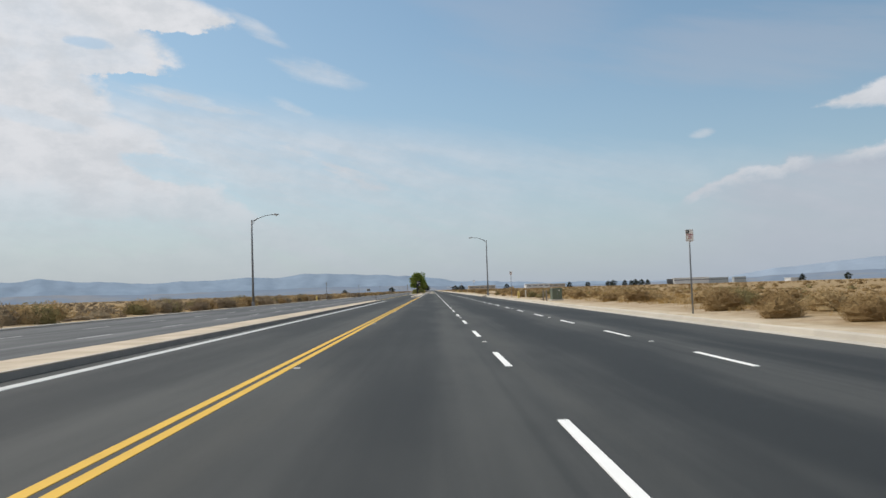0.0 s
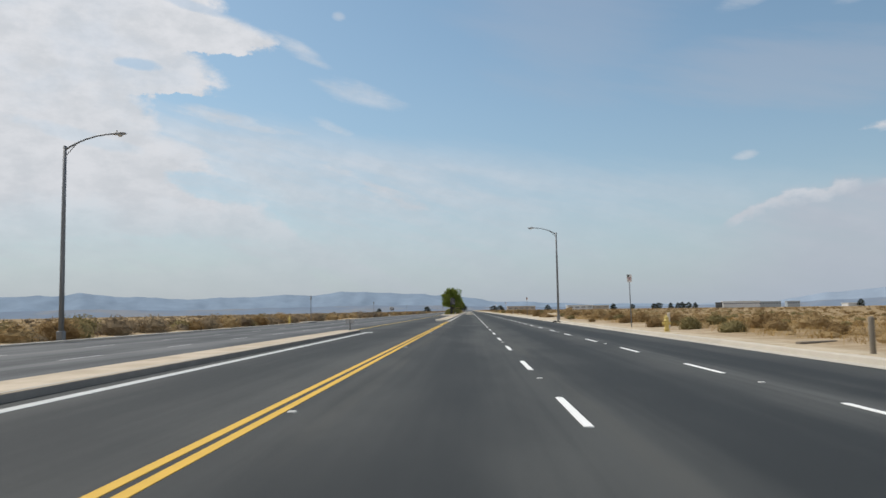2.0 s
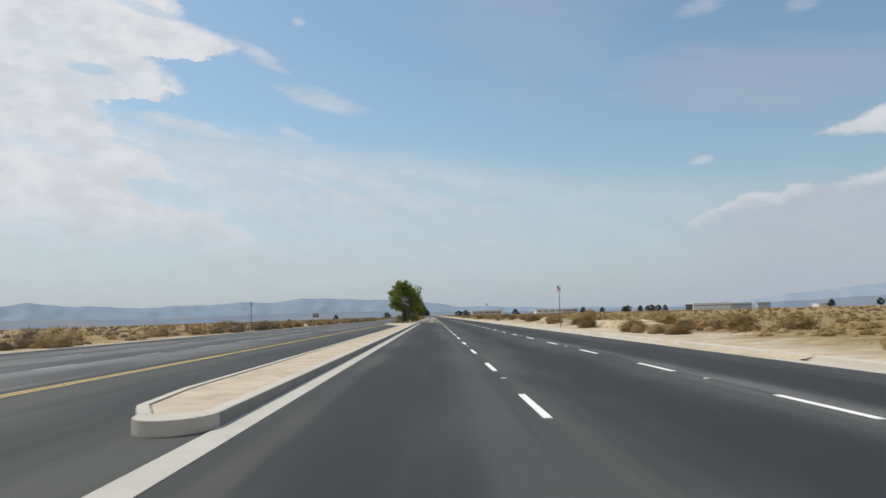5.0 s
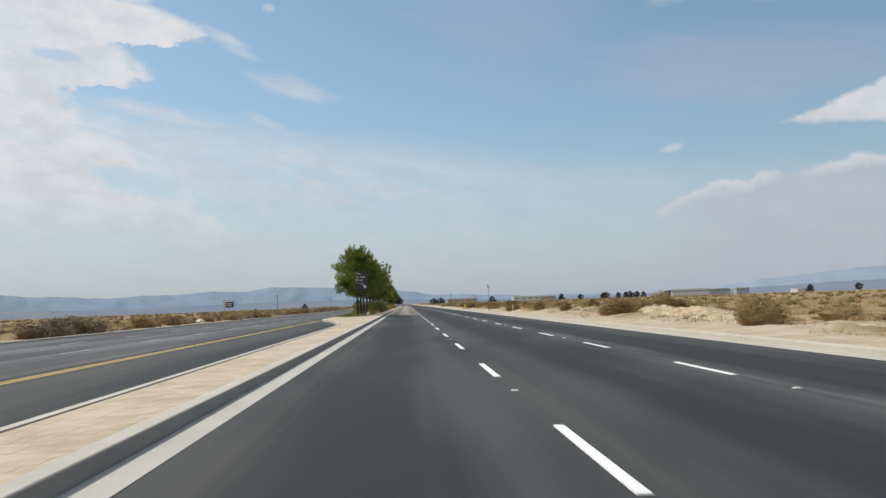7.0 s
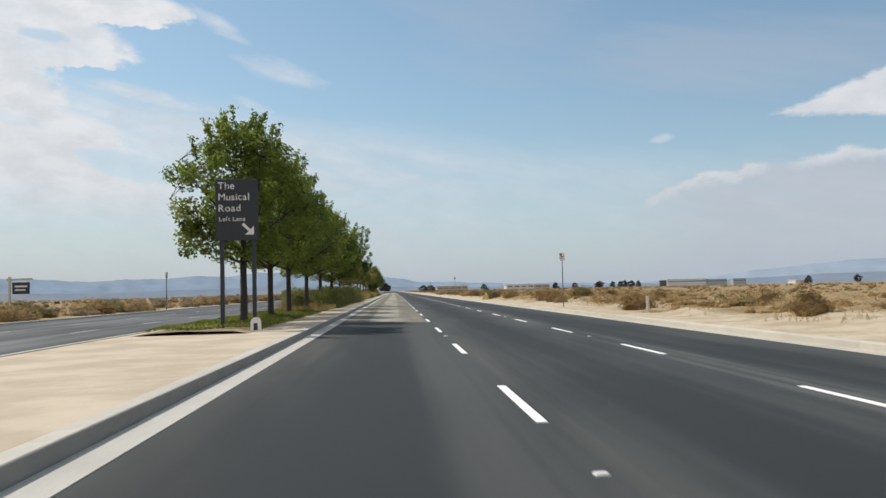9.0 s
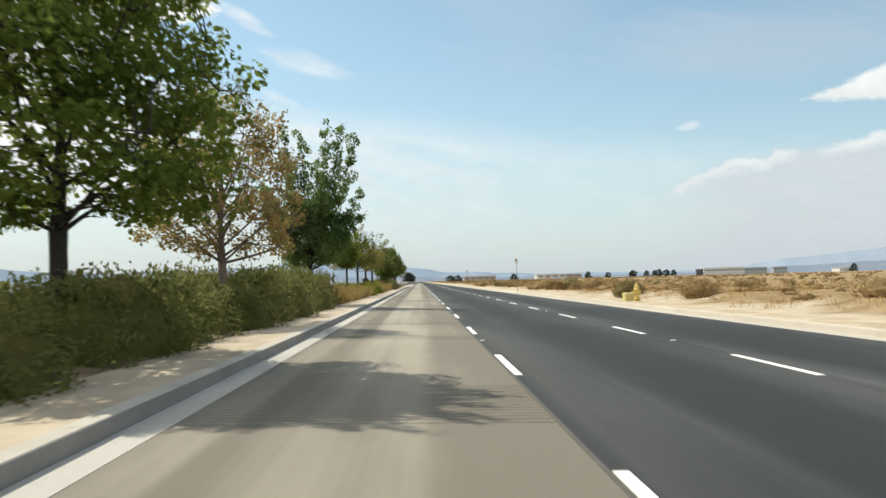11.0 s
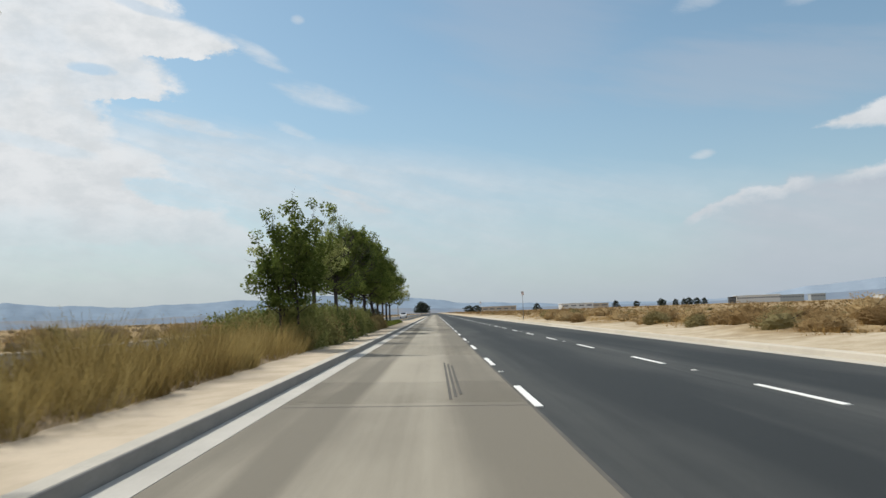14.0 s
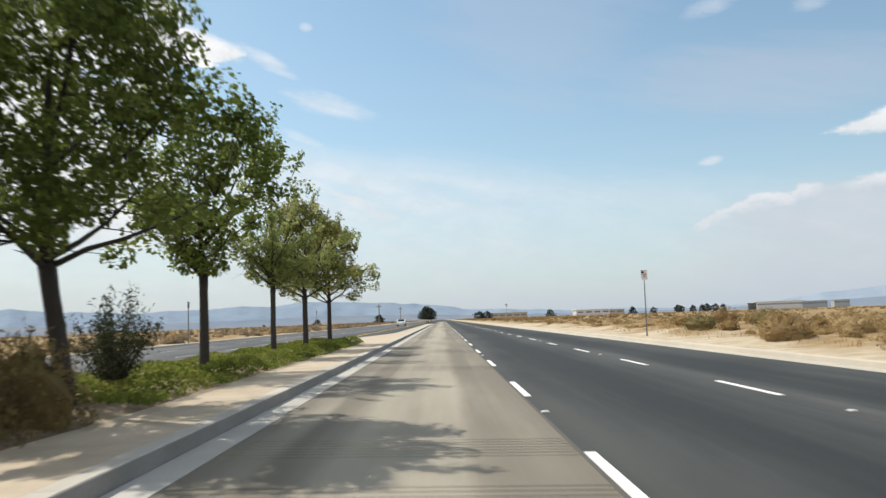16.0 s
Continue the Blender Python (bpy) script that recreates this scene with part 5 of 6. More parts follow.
KINDS = {
    "dense": tree(1, "leafy green street tree in the planted median", 6.5, 2.4, 2.0, 210, 19000, LEAF["green"], 0.107, limbs=12, shoots=40),
    "big": tree(16, "full green street tree with a low broad crown", 7.1, 2.8, 1.8, 330, 27000, LEAF["green"], 0.11, limbs=14, form=DOME, tuft=0.4, shoots=30, twigs=20),
    "round": tree(2, "rounded olive-green street tree in the median", 5.9, 2.35, 1.95, 200, 20000, LEAF["olive"], 0.1, form=DOME, limbs=12, shoots=30),
    "orange": tree(3, "half-bare street tree with orange turning leaves", 6.2, 2.25, 1.6, 190, 16500, LEAF["orange"], 0.09, PALE_BARK, DOME, 0.05, rim_leaves, limbs=22, shoots=14, tuft=0.34, twigs=120),
    "tall": tree(4, "tall upright green street tree in the median", 6.9, 1.9, 1.65, 120, 15500, LEAF["fresh"], 0.11, form=TALL_VASE, gaps=0.04, tuft=0.4, limbs=9, shoots=10, twigs=6, core=0.62,
                 plumes=((-1.1, 0.3, 8.0, 0.3, 1.0, 0.36), (-0.2, -0.4, 7.7, 0.4, 1.0, 0.32), (0.9, 0.2, 8.2, 0.35, 1.0, 0.36), (1.65, -0.3, 8.0, 0.35, 1.0, 0.36), (2.2, 0.4, 7.6, 0.35, 1.0, 0.34),
                         (-2.25, 0.1, 5.9, 0.35, 1.0, 0.34), (-1.8, -0.6, 5.0, 0.3, 1.0, 0.34), (2.35, 0.2, 5.1, 0.3, 1.0, 0.32), (2.55, -0.3, 4.0, 0.45, 1.0, 0.27), (-1.1, 0.2, 2.3, 0.3, 1.0, 0.25),
                         (0.3, 1.6, 6.8, 0.3, 1.0, 0.36), (-0.7, -1.7, 6.2, 0.3, 1.0, 0.34), (0.9, -1.6, 5.4, 0.3, 1.0, 0.34))),
    "small": tree(5, "small green street tree with a slender trunk", 4.1, 1.5, 1.95, 95, 14000, LEAF["green"], 0.092, form=VASE, tuft=0.34, limbs=9, shoots=30, twigs=10, sway=-0.3),
    "yellow": tree(6, "street tree with orange-tinged leaves and a bare twiggy top", 5.0, 2.3, 1.9, 135, 13500, LEAF["mixed"], 0.09, form=DOME, gaps=0.05, limbs=14, bare=lambda x, h: 0.85 * ramp(h + 0.15 * x, 0.5, 0.85), shoots=6, twigs=60,
                   plumes=((-0.9, 0.2, 5.3, 0.75, 0.9, 0.2), (0.1, -0.3, 5.2, 0.8, 0.85, 0.16), (0.7, 0.3, 5.0, 0.8, 0.9, 0.16), (1.1, -0.2, 4.8, 0.8, 0.8, 0.16), (-1.5, -0.3, 4.8, 0.7, 0.95, 0.2))),
    "sparse": tree(7, "open street tree with leafy sides and bare upright limbs", 5.2, 1.5, 2.25, 44, 3600, LEAF["yellow"], 0.09, BARK, VASE, 0.05, limbs=7, shoots=2, tuft=0.28, twigs=16, core=0.4,
                   plumes=((-1.0, 0.2, 6.1, 0.25, 0.97, 0.3), (-1.35, -0.3, 5.2, 0.35, 0.9, 0.24), (-0.2, 0.3, 6.3, 0.86, 1.0, 0.2), (0.75, -0.2, 5.6, 0.3, 0.3, 0.1), (1.25, 0.3, 5.6, 0.3, 0.3, 0.1), (0.3, 0.9, 5.3, 0.3, 0.3, 0.1),
                           (1.0, -0.4, 4.4, 0.3, 1.0, 0.32), (2.05, 0.1, 4.8, 0.35, 0.95, 0.34), (2.4, -0.5, 3.9, 0.4, 1.0, 0.28), (1.2, 0.9, 4.0, 0.3, 1.0, 0.3), (-0.9, 0.5, 2.9, 0.5, 0.6, 0.14), (0.2, -1.2, 4.4, 0.4, 0.7, 0.24), (-0.6, -1.1, 4.8, 0.5, 0.7, 0.22))),
    "dying": tree(12, "half-dead street tree with spreading bare limbs", 5.4, 0.8, 2.6, 34, 2400, LEAF["yellow"], 0.088, BARK, ROUND, 0.05, limbs=5, shoots=2, tuft=0.26, twigs=10, core=0.55,
                  plumes=((0.15, 0.1, 6.0, 0.3, 0.95, 0.23), (0.45, -0.3, 5.2, 0.3, 0.7, 0.22), (1.1, 0.2, 6.0, 0.88, 0.96, 0.18), (-0.25, 0.3, 5.0, 0.25, 0.7, 0.22), (-2.2, 0.1, 4.0, 0.2, 0.4, 0.12), (-1.7, -0.4, 4.5, 0.2, 0.4, 0.12),
                          (-1.0, 0.4, 5.1, 0.2, 0.4, 0.12), (-0.5, -0.5, 5.7, 0.8, 0.85, 0.14), (2.35, 0.1, 4.7, 0.9, 0.93, 0.12), (1.95, -0.4, 3.5, 0.2, 0.4, 0.12), (1.75, 0.5, 5.25, 0.2, 0.4, 0.12), (1.3, -0.9, 4.9, 0.2, 0.4, 0.12),
                          (-1.5, 0.9, 3.6, 0.5, 0.5, 0.1), (0.4, 1.5, 4.7, 0.5, 0.5, 0.1), (-0.3, -1.5, 4.4, 0.5, 0.5, 0.1))),
    "half": tree(11, "wide street tree, one side of its top bare twigs", 5.5, 2.2, 2.05, 80, 5400, LEAF["deep"], 0.095, form=DOME, gaps=0.1, bare=half_bare, limbs=14, shoots=4, tuft=0.3, twigs=20, core=0.75,
                 plumes=((0.0, 0.2, 5.7, 0.3, 0.5, 0.2), (0.35, -0.3, 5.8, 0.3, 0.45, 0.2), (0.7, 0.3, 5.45, 0.3, 0.45, 0.2), (0.95, -0.2, 5.0, 0.3, 0.5, 0.2), (-1.05, 0.1, 5.95, 0.35, 1.0, 0.28), (-1.6, -0.4, 5.2, 0.35, 1.0, 0.3),
                         (-2.1, 0.2, 4.0, 0.35, 1.0, 0.3), (-0.4, -0.6, 5.5, 0.35, 0.7, 0.24), (1.2, 0.4, 4.3, 0.3, 0.6, 0.22), (-0.5, 0.9, 5.6, 0.35, 0.8, 0.25), (0.15, 0.7, 5.6, 0.3, 0.4, 0.2), (0.5, 0.0, 5.7, 0.3, 0.4, 0.2), (-0.2, -0.2, 5.8, 0.3, 0.5, 0.2), (0.85, 0.6, 4.9, 0.3, 0.5, 0.2), (0.6, -0.7, 5.2, 0.3, 0.4, 0.2))),
    "airy": tree(14, "thin pale-green street tree with gaps in its crown", 4.9, 1.6, 2.1, 44, 3000, LEAF["pale"], 0.085, BARK, VASE, gaps=0.08, limbs=9, shoots=4, tuft=0.27, twigs=14, core=0.6,
                 plumes=((-2.5, 0.1, 3.85, 0.4, 1.0, 0.25), (-2.3, -0.4, 3.2, 0.4, 1.0, 0.24), (-1.5, 0.3, 4.5, 0.35, 1.0, 0.25), (-0.85, -0.3, 5.35, 0.35, 1.0, 0.25), (0.05, 0.3, 4.95, 0.4, 1.0, 0.24), (0.9, 0.1, 5.35, 0.35, 1.0, 0.25),
                         (1.5, -0.3, 4.45, 0.35, 1.0, 0.25), (1.35, 0.4, 3.55, 0.4, 1.0, 0.25), (-1.25, 0.2, 2.5, 0.5, 1.0, 0.2), (0.8, -0.5, 2.75, 0.5, 1.0, 0.2), (0.2, 1.5, 4.5, 0.4, 1.0, 0.25), (-0.3, -1.5, 4.3, 0.4, 1.0, 0.25))),
    "stems": tree(8, "dark green tree with several stems and a lobed crown", 3.9, 1.15, 1.15, 40, 4600, LEAF["deep"], 0.09, stems=3, sway=0.1, gaps=0.1, limbs=9, tuft=0.28, shoots=4, twigs=6,
                  plumes=((0.25, 0.1, 4.9, 0.35, 1.0, 0.36), (0.9, 0.3, 4.55, 0.4, 1.0, 0.34), (-0.35, -0.3, 4.15, 0.35, 1.0, 0.36), (1.65, 0.0, 3.6, 0.45, 1.0, 0.32), (-0.95, 0.1, 3.5, 0.35, 1.0, 0.34), (0.85, -0.3, 2.0, 0.4, 1.0, 0.26),
                          (-1.0, 0.2, 2.5, 0.4, 1.0, 0.28), (0.3, 1.1, 3.7, 0.35, 1.0, 0.34), (0.1, -1.1, 3.4, 0.35, 1.0, 0.34))),
    "leaning": tree(9, "large dark green street tree with a leaning trunk", 6.9, 2.7, 1.85, 250, 25000, LEAF["deep"], 0.1, form=DOME, gaps=0.04, lean=-0.14, limbs=14, tuft=0.37, shoots=30),
    "shady": tree(18, "full dark green street tree in the median", 6.3, 2.4, 1.95, 220, 23000, LEAF["deep"], 0.1, form=DOME, limbs=12, shoots=36, tuft=0.37),
    "open": tree(15, "green street tree with a feathery open crown", 5.4, 2.2, 2.0, 140, 13500, LEAF["olive"], 0.088, form=VASE, gaps=0.1, limbs=13, tuft=0.29, shoots=40),
    "late": tree(17, "rounded yellow-green street tree near the bed's end", 5.4, 2.1, 1.9, 130, 13500, LEAF["yellow"], 0.092, form=DOME, gaps=0.04, limbs=12, tuft=0.32, shoots=24),
    "far": tree(13, "dark rounded tree far off on the plain", 5.5, 2.4, 1.0, 60, 1800, LEAF["hazy"], 0.34, form=DOME, tuft=0.6, name="plain_tree", limbs=8, twigs=0),
}
# distance along the road, kind, turn, size
TREES = [(241.7, "dense", 20, 1.0), (247.0, "dense", 130, 0.97), (252.1, "round", 80, 1.05), (259.2, "dense", 250, 0.95), (267.0, "round", 10, 1.05), (276.0, "big", 300, 1.0),
         (284.6, "orange", 0, 1.0), (299.8, "tall", 0, 1.0), (316.9, "small", 0, 1.0), (325.8, "yellow", 0, 1.0), (334.7, "sparse", 0, 1.0), (344.0, "dying", 0, 1.0),
         (361.0, "stems", 0, 0.95), (369.5, "airy", 0, 1.0), (376.3, "half", 0, 1.0), (383.2, "shady", 30, 0.96), (391.4, "shady", 170, 1.08), (397.2, "leaning", 0, 0.95),
         (403.4, "open", 60, 1.0), (409.8, "airy", 200, 0.93), (414.9, "late", 100, 1.0), (420.7, "late", 220, 0.98)]
used = set()
for y, kind, turn, size in TREES:
    m = pose({"leaning": -5.8, "stems": -5.5}.get(kind, -6.05), y, TOP + 0.03, 0, 0, turn) @ Matrix.Diagonal((size, size, size, 1))
    if kind in used:
        copy_thing(KINDS[kind], m)
    else:
        KINDS[kind].matrix_basis = m
        used.add(kind)
for x, y, size in ((-6.6, 676, 1.25), (-7.6, 690, 1.3), (-6.0, 705, 1.2)):
    copy_thing(KINDS["far"], pose(x, y, 0.2, 0, 0, y) @ Matrix.Diagonal((size, size, size * 0.85, 1)))

# ---------------------------------------------------------------- planting in the median


def heart(rng, radius, height, lobes, rings=4, seg=9, fill=0.8):
    """The close-set twigs inside a bush: a lumpy dome of small faces that the outer leaves hide in part."""
    pts = []
    for i in range(rings + 1):
        e = (math.pi / 2) * i / rings
        for k in range(seg):
            a = 2 * math.pi * (k + 0.5 * (i % 2)) / seg
            d = np.array([math.cos(a) * math.cos(e), math.sin(a) * math.cos(e), math.sin(e)])
            r = (0.72 + 0.34 * np.max(lobes @ d) ** 3) * rng.uniform(0.82, 1.1) * fill
            pts.append(d * r * np.array([radius, radius, height]))
    pts = np.array(pts)
    pts[:seg, 2] = -0.05
    q = [(i * seg + k, i * seg + (k + 1) % seg, (i + 1) * seg + (k + 1) % seg, (i + 1) * seg + k) for i in range(rings) for k in range(seg)]
    return pts[np.array(q)]


def bush_mesh(name, seed, radius, height, count, leaf, width, shaggy=0.25, droop=0.0, shoots=0, upward=False, radial=0.0, fill=0.8, waist=1.0, mesh=(4, 9)):
    """A dome of leaves, thickest near its skin, uneven in outline, round a dense heart. shoots: upright sprigs on top; waist: how far it draws in at the foot."""
    rng = np.random.default_rng(seed)
    d = rng.normal(size=(count, 3))
    d[:, 2] = np.abs(d[:, 2])
    d /= np.linalg.norm(d, axis=1)[:, None]
    lobes = rng.normal(size=(9, 3))
    lobes[:, 2] = np.abs(lobes[:, 2])
    lobes /= np.linalg.norm(lobes, axis=1)[:, None]
    swell = 0.72 + 0.34 * np.max(d @ lobes.T, axis=1) ** 3
    r = swell * rng.uniform(0.5, 1.0, count) ** 0.35 + np.clip(rng.normal(0, shaggy * 0.2, count), -0.1, 0.09)
    p = d * r[:, None] * np.array([radius, radius, height])
    p[:, 2] = np.maximum(p[:, 2], 0.02)
    low = p * np.array([0.3, 0.3, 0.2])
    parts = [heart(rng, radius, height, lobes, *mesh, fill=fill), leaves_facing(rng, p, low, leaf, width, 0.45, 0.6) if upward else leaves_at(rng, p, leaf, width, droop, radial)]
    if shoots:
        top = d[:shoots] * np.array([radius * 0.75, radius * 0.75, 0])
        along = rng.uniform(0, 1, (7, shoots))
        base = np.column_stack([top[:, :2], np.full(shoots, height * 0.85) - 0.35 * height * (top[:, 0] ** 2 + top[:, 1] ** 2)])
        rise = rng.uniform(0.1, 0.34, shoots)
        for row in along:
            parts.append(leaves_at(rng, base + np.column_stack([np.zeros(shoots), np.zeros(shoots), row * rise]) + rng.normal(0, 0.015, (shoots, 3)), leaf * 0.9, width, -1.6))
    quads = np.concatenate(parts)
    quads[:, :, :2] *= (waist + (1 - waist) * np.clip(quads[:, :, 2:] / (0.35 * height), 0, 1))
    return quads_mesh(name, quads)


HEDGE = [bush_mesh("foliage", 20 + i, 0.9, 1.02, 1450, 0.074, 0.038, 0.3, -0.6, 90, True) for i in range(4)]
BOXY = [bush_mesh("foliage", 30 + i, 0.88, 0.9, 1600, 0.073, 0.05, 0.2, 0.0, 8, True) for i in range(2)]
BROWN = [bush_mesh("foliage", 40 + i, 0.8, 0.85, 1500, 0.085, 0.026, 0.35, -0.4, 14) for i in range(2)]


def shrub(x, y, z, meshes, mat, size, tall, label, group, rng):
    t = thing("shrub", x, y, z, label, "shrub", group)
    t.matrix_basis = pose(x, y, z, 0, 0, rng.uniform(0, 360)) @ Matrix.Diagonal((size, size, tall, 1))
    stems = Shape()
    for _ in range(5):
        a = rng.uniform(0, 6.28)
        stems.tube([(0.05 * math.cos(a), 0.05 * math.sin(a), -0.1), (0.4 * math.cos(a), 0.4 * math.sin(a), 0.6)], [0.018, 0.006], 4)
    part("stem", stems, BARK, t)
    me = rng.choice(meshes)
    part("foliage", me, mat, t)
    return t


def hedge_row(y0, y1, meshes, mat, size, tall, label, group, seed, x_lo=-7.2, x_hi=-5.45, step=1.22):
    rng = random.Random(seed)
    rows = max(1, round((x_hi - x_lo) / 1.0))
    y = y0 + size * 0.8
    while y < y1 - 0.3:
        for r in range(rows):
            x = x_hi - (x_hi - x_lo) * r / max(1, rows - 1) if rows > 1 else x_hi
            k = rng.uniform(0.85, 1.15)
            dying = meshes is HEDGE and rng.random() < 0.2
            shrub(x + rng.uniform(-0.15, 0.1), y + rng.uniform(-0.3, 0.3), TOP - 0.02, BROWN if dying else meshes, SHRUB_BROWN if dying else mat, size * k, tall * rng.uniform(0.8, 1.18), "browning dying hedge shrub in the median" if dying else label, group, rng)
        y += step * size / 0.95 * rng.uniform(0.8, 1.15)


hedge_row(262.5, 283.0, HEDGE, SHRUB, 1.15, 1.06, "grey-green hedge shrub in the planted median", "hedge shrubs", 1)
hedge_row(282.6, 299.3, HEDGE, SHRUB, 1.22, 1.28, "tall grey-green hedge shrub in the planted median", "hedge shrubs", 6)
hedge_row(321.5, 338.8, BOXY, SHRUB_GREEN, 1.0, 1.06, "clipped green hedge shrub in the median", "clipped shrubs", 2)
hedge_row(360.3, 383.0, HEDGE, SHRUB_DARK, 1.2, 1.3, "dark green hedge shrub in the planted median", "hedge shrubs", 3)
hedge_row(383.0, 396.8, BROWN, SHRUB_BROWN, 0.95, 1.0, "browning dying hedge shrub in the median", "dying shrubs", 4)


def dry_grass(y0, y1, seed, height, label, mat=GOLD_GRASS, x0=-7.6, x1=-4.75, density=480):
    rng = np.random.default_rng(seed)
    n = int((y1 - y0) * (x1 - x0) * density)
    clump = rng.uniform((x0, y0), (x1, y1), (max(6, n // 60), 2))
    pick = clump[rng.integers(0, len(clump), n)] + rng.normal(0, 0.16, (n, 2))
    feet = np.column_stack([np.clip(pick[:, 0], x0, x1), pick[:, 1], np.full(n, TOP)])
    h = height * (0.8 + 0.4 * np.sin(feet[:, 1] * 1.3) * np.cos(feet[:, 0] * 2.1))
    q = blades_at(rng, feet, 1.0, 0.75, 0.009)
    q[:, 2:, :] = q[:, :2, :][:, ::-1, :] + (q[:, 2:, :] - q[:, :2, :][:, ::-1, :]) * h[:, None, None]
    tagged(part("dry_grass", quads_mesh("dry_grass", q), mat), label, "grass", kind="stuff")


dry_grass(300.0, 322.0, 51, 0.8, "tall dry golden ornamental grass in the median")
dry_grass(338.0, 361.0, 52, 0.8, "tall dry golden ornamental grass in the median")
dry_grass(253.0, 264.0, 53, 0.35, "low dry grass around the tree trunks", density=150)


def ground_cover(y0, y1, seed, height, label, density=420):
    rng = np.random.default_rng(seed)
    n = int((y1 - y0) * 3.0 * density)
    p = np.column_stack([rng.uniform(-7.7, -4.75, n), rng.uniform(y0, y1, n), np.zeros(n)])
    bump = 0.6 + 0.4 * np.sin(p[:, 1] * 1.7 + p[:, 0]) * np.sin(p[:, 0] * 2.3 + 1)
    rim = np.minimum(1, np.minimum(p[:, 0] + 7.8, -4.68 - p[:, 0]) / 0.35)
    p[:, 2] = TOP + 0.03 + height * bump * rim * rng.uniform(0.2, 1.0, n) ** 0.5
    tagged(part("ground_cover", quads_mesh("ground_cover", leaves_at(rng, p, 0.075, 0.045)), GROUND_COVER), label, "ground cover", kind="stuff")


ground_cover(397.0, 422.3, 61, 0.34, "low green ground cover plants beneath the trees")
ground_cover(237.0, 254.0, 62, 0.20, "sparse low green ground cover around the trunks", 220)


def juniper():
    t = thing("bush", -6.15, 399.3, TOP, "dark feathery upright bush beside a tree trunk", "bush")
    rng = np.random.default_rng(77)
    stems, pts = Shape(), []
    for k in range(24):
        a, ln = rng.uniform(0, 6.28), rng.uniform(0.8, 1.55)
        tip = Vector((0.75 * math.cos(a) * rng.uniform(0.3, 1), 0.75 * math.sin(a) * rng.uniform(0.3, 1), ln))
        stems.tube([(0, 0, -0.1), tip * 0.5 + Vector((0, 0, 0.05)), tip], [0.02, 0.012, 0.004], 4)
        f = rng.uniform(0.15, 1.05, 170)[:, None]
        pts.append(np.array(tip) * f + rng.normal(0, 0.07, (170, 3)))
    part("stem", stems, BARK, t)
    part("foliage", quads_mesh("foliage", leaves_at(rng, np.concatenate(pts), 0.085, 0.022, -0.8)), JUNIPER, t)


juniper()

# ---------------------------------------------------------------- desert brush
FINE_BRUSHES = [bush_mesh("foliage", 70 + i, 1.0, 0.85, 2450, 0.078, 0.024, 0.25, -0.25, radial=0.2, fill=0.8, waist=0.84, mesh=(11, 26)) for i in range(5)]
BRUSHES = [bush_mesh("foliage", 80 + i, 1.0, 0.85, 620, 0.12, 0.038, 0.25, -0.2, radial=0.3, fill=0.76, waist=0.86, mesh=(6, 15)) for i in range(4)]


def desert_bush(x, y, size, tall, kind, rng, fine=False):
    mat, label = {"b": (BRUSH, "dry brown desert bush on the sand"), "d": (BRUSH_BROWN, "grey-brown dry desert bush beside the road"), "t": (BRUSH_TAN, "straw-coloured rounded tumbleweed bush"), "g": (BRUSH_GREEN, "grey-green sagebrush on the sand")}[kind]
    t = thing("desert_bush", x, y, ground_z(x, y) - 0.03, label, "bush", "desert bushes")
    t.matrix_basis = pose(x, y, ground_z(x, y) - 0.03, 0, 0, rng.uniform(0, 360)) @ Matrix.Diagonal((size, size, tall, 1))
    ob = part("foliage", rng.choice(BY_KIND[kind + "+" if fine else kind]), mat, t)
    part("stem", STEMS, BARK, t)
    return ob


BY_KIND = {}
for key, mat in (("b", BRUSH), ("d", BRUSH_BROWN), ("t", BRUSH_TAN), ("g", BRUSH_GREEN)):
    for mark, library in (("", BRUSHES), ("+", FINE_BRUSHES)):
        BY_KIND[key + mark] = []
        for me in library:
            c = me.copy()
            c.materials.append(mat)
            BY_KIND[key + mark].append(c)
stem_shape = Shape()
for k in range(7):
    a = k * 0.9
    stem_shape.tube([(0, 0, -0.1), (0.35 * math.cos(a), 0.35 * math.sin(a), 0.35), (0.75 * math.cos(a), 0.75 * math.sin(a), 0.6)], [0.03, 0.015, 0.005], 4)
STEMS = stem_shape.mesh("stem")
STEMS.materials.append(BARK)

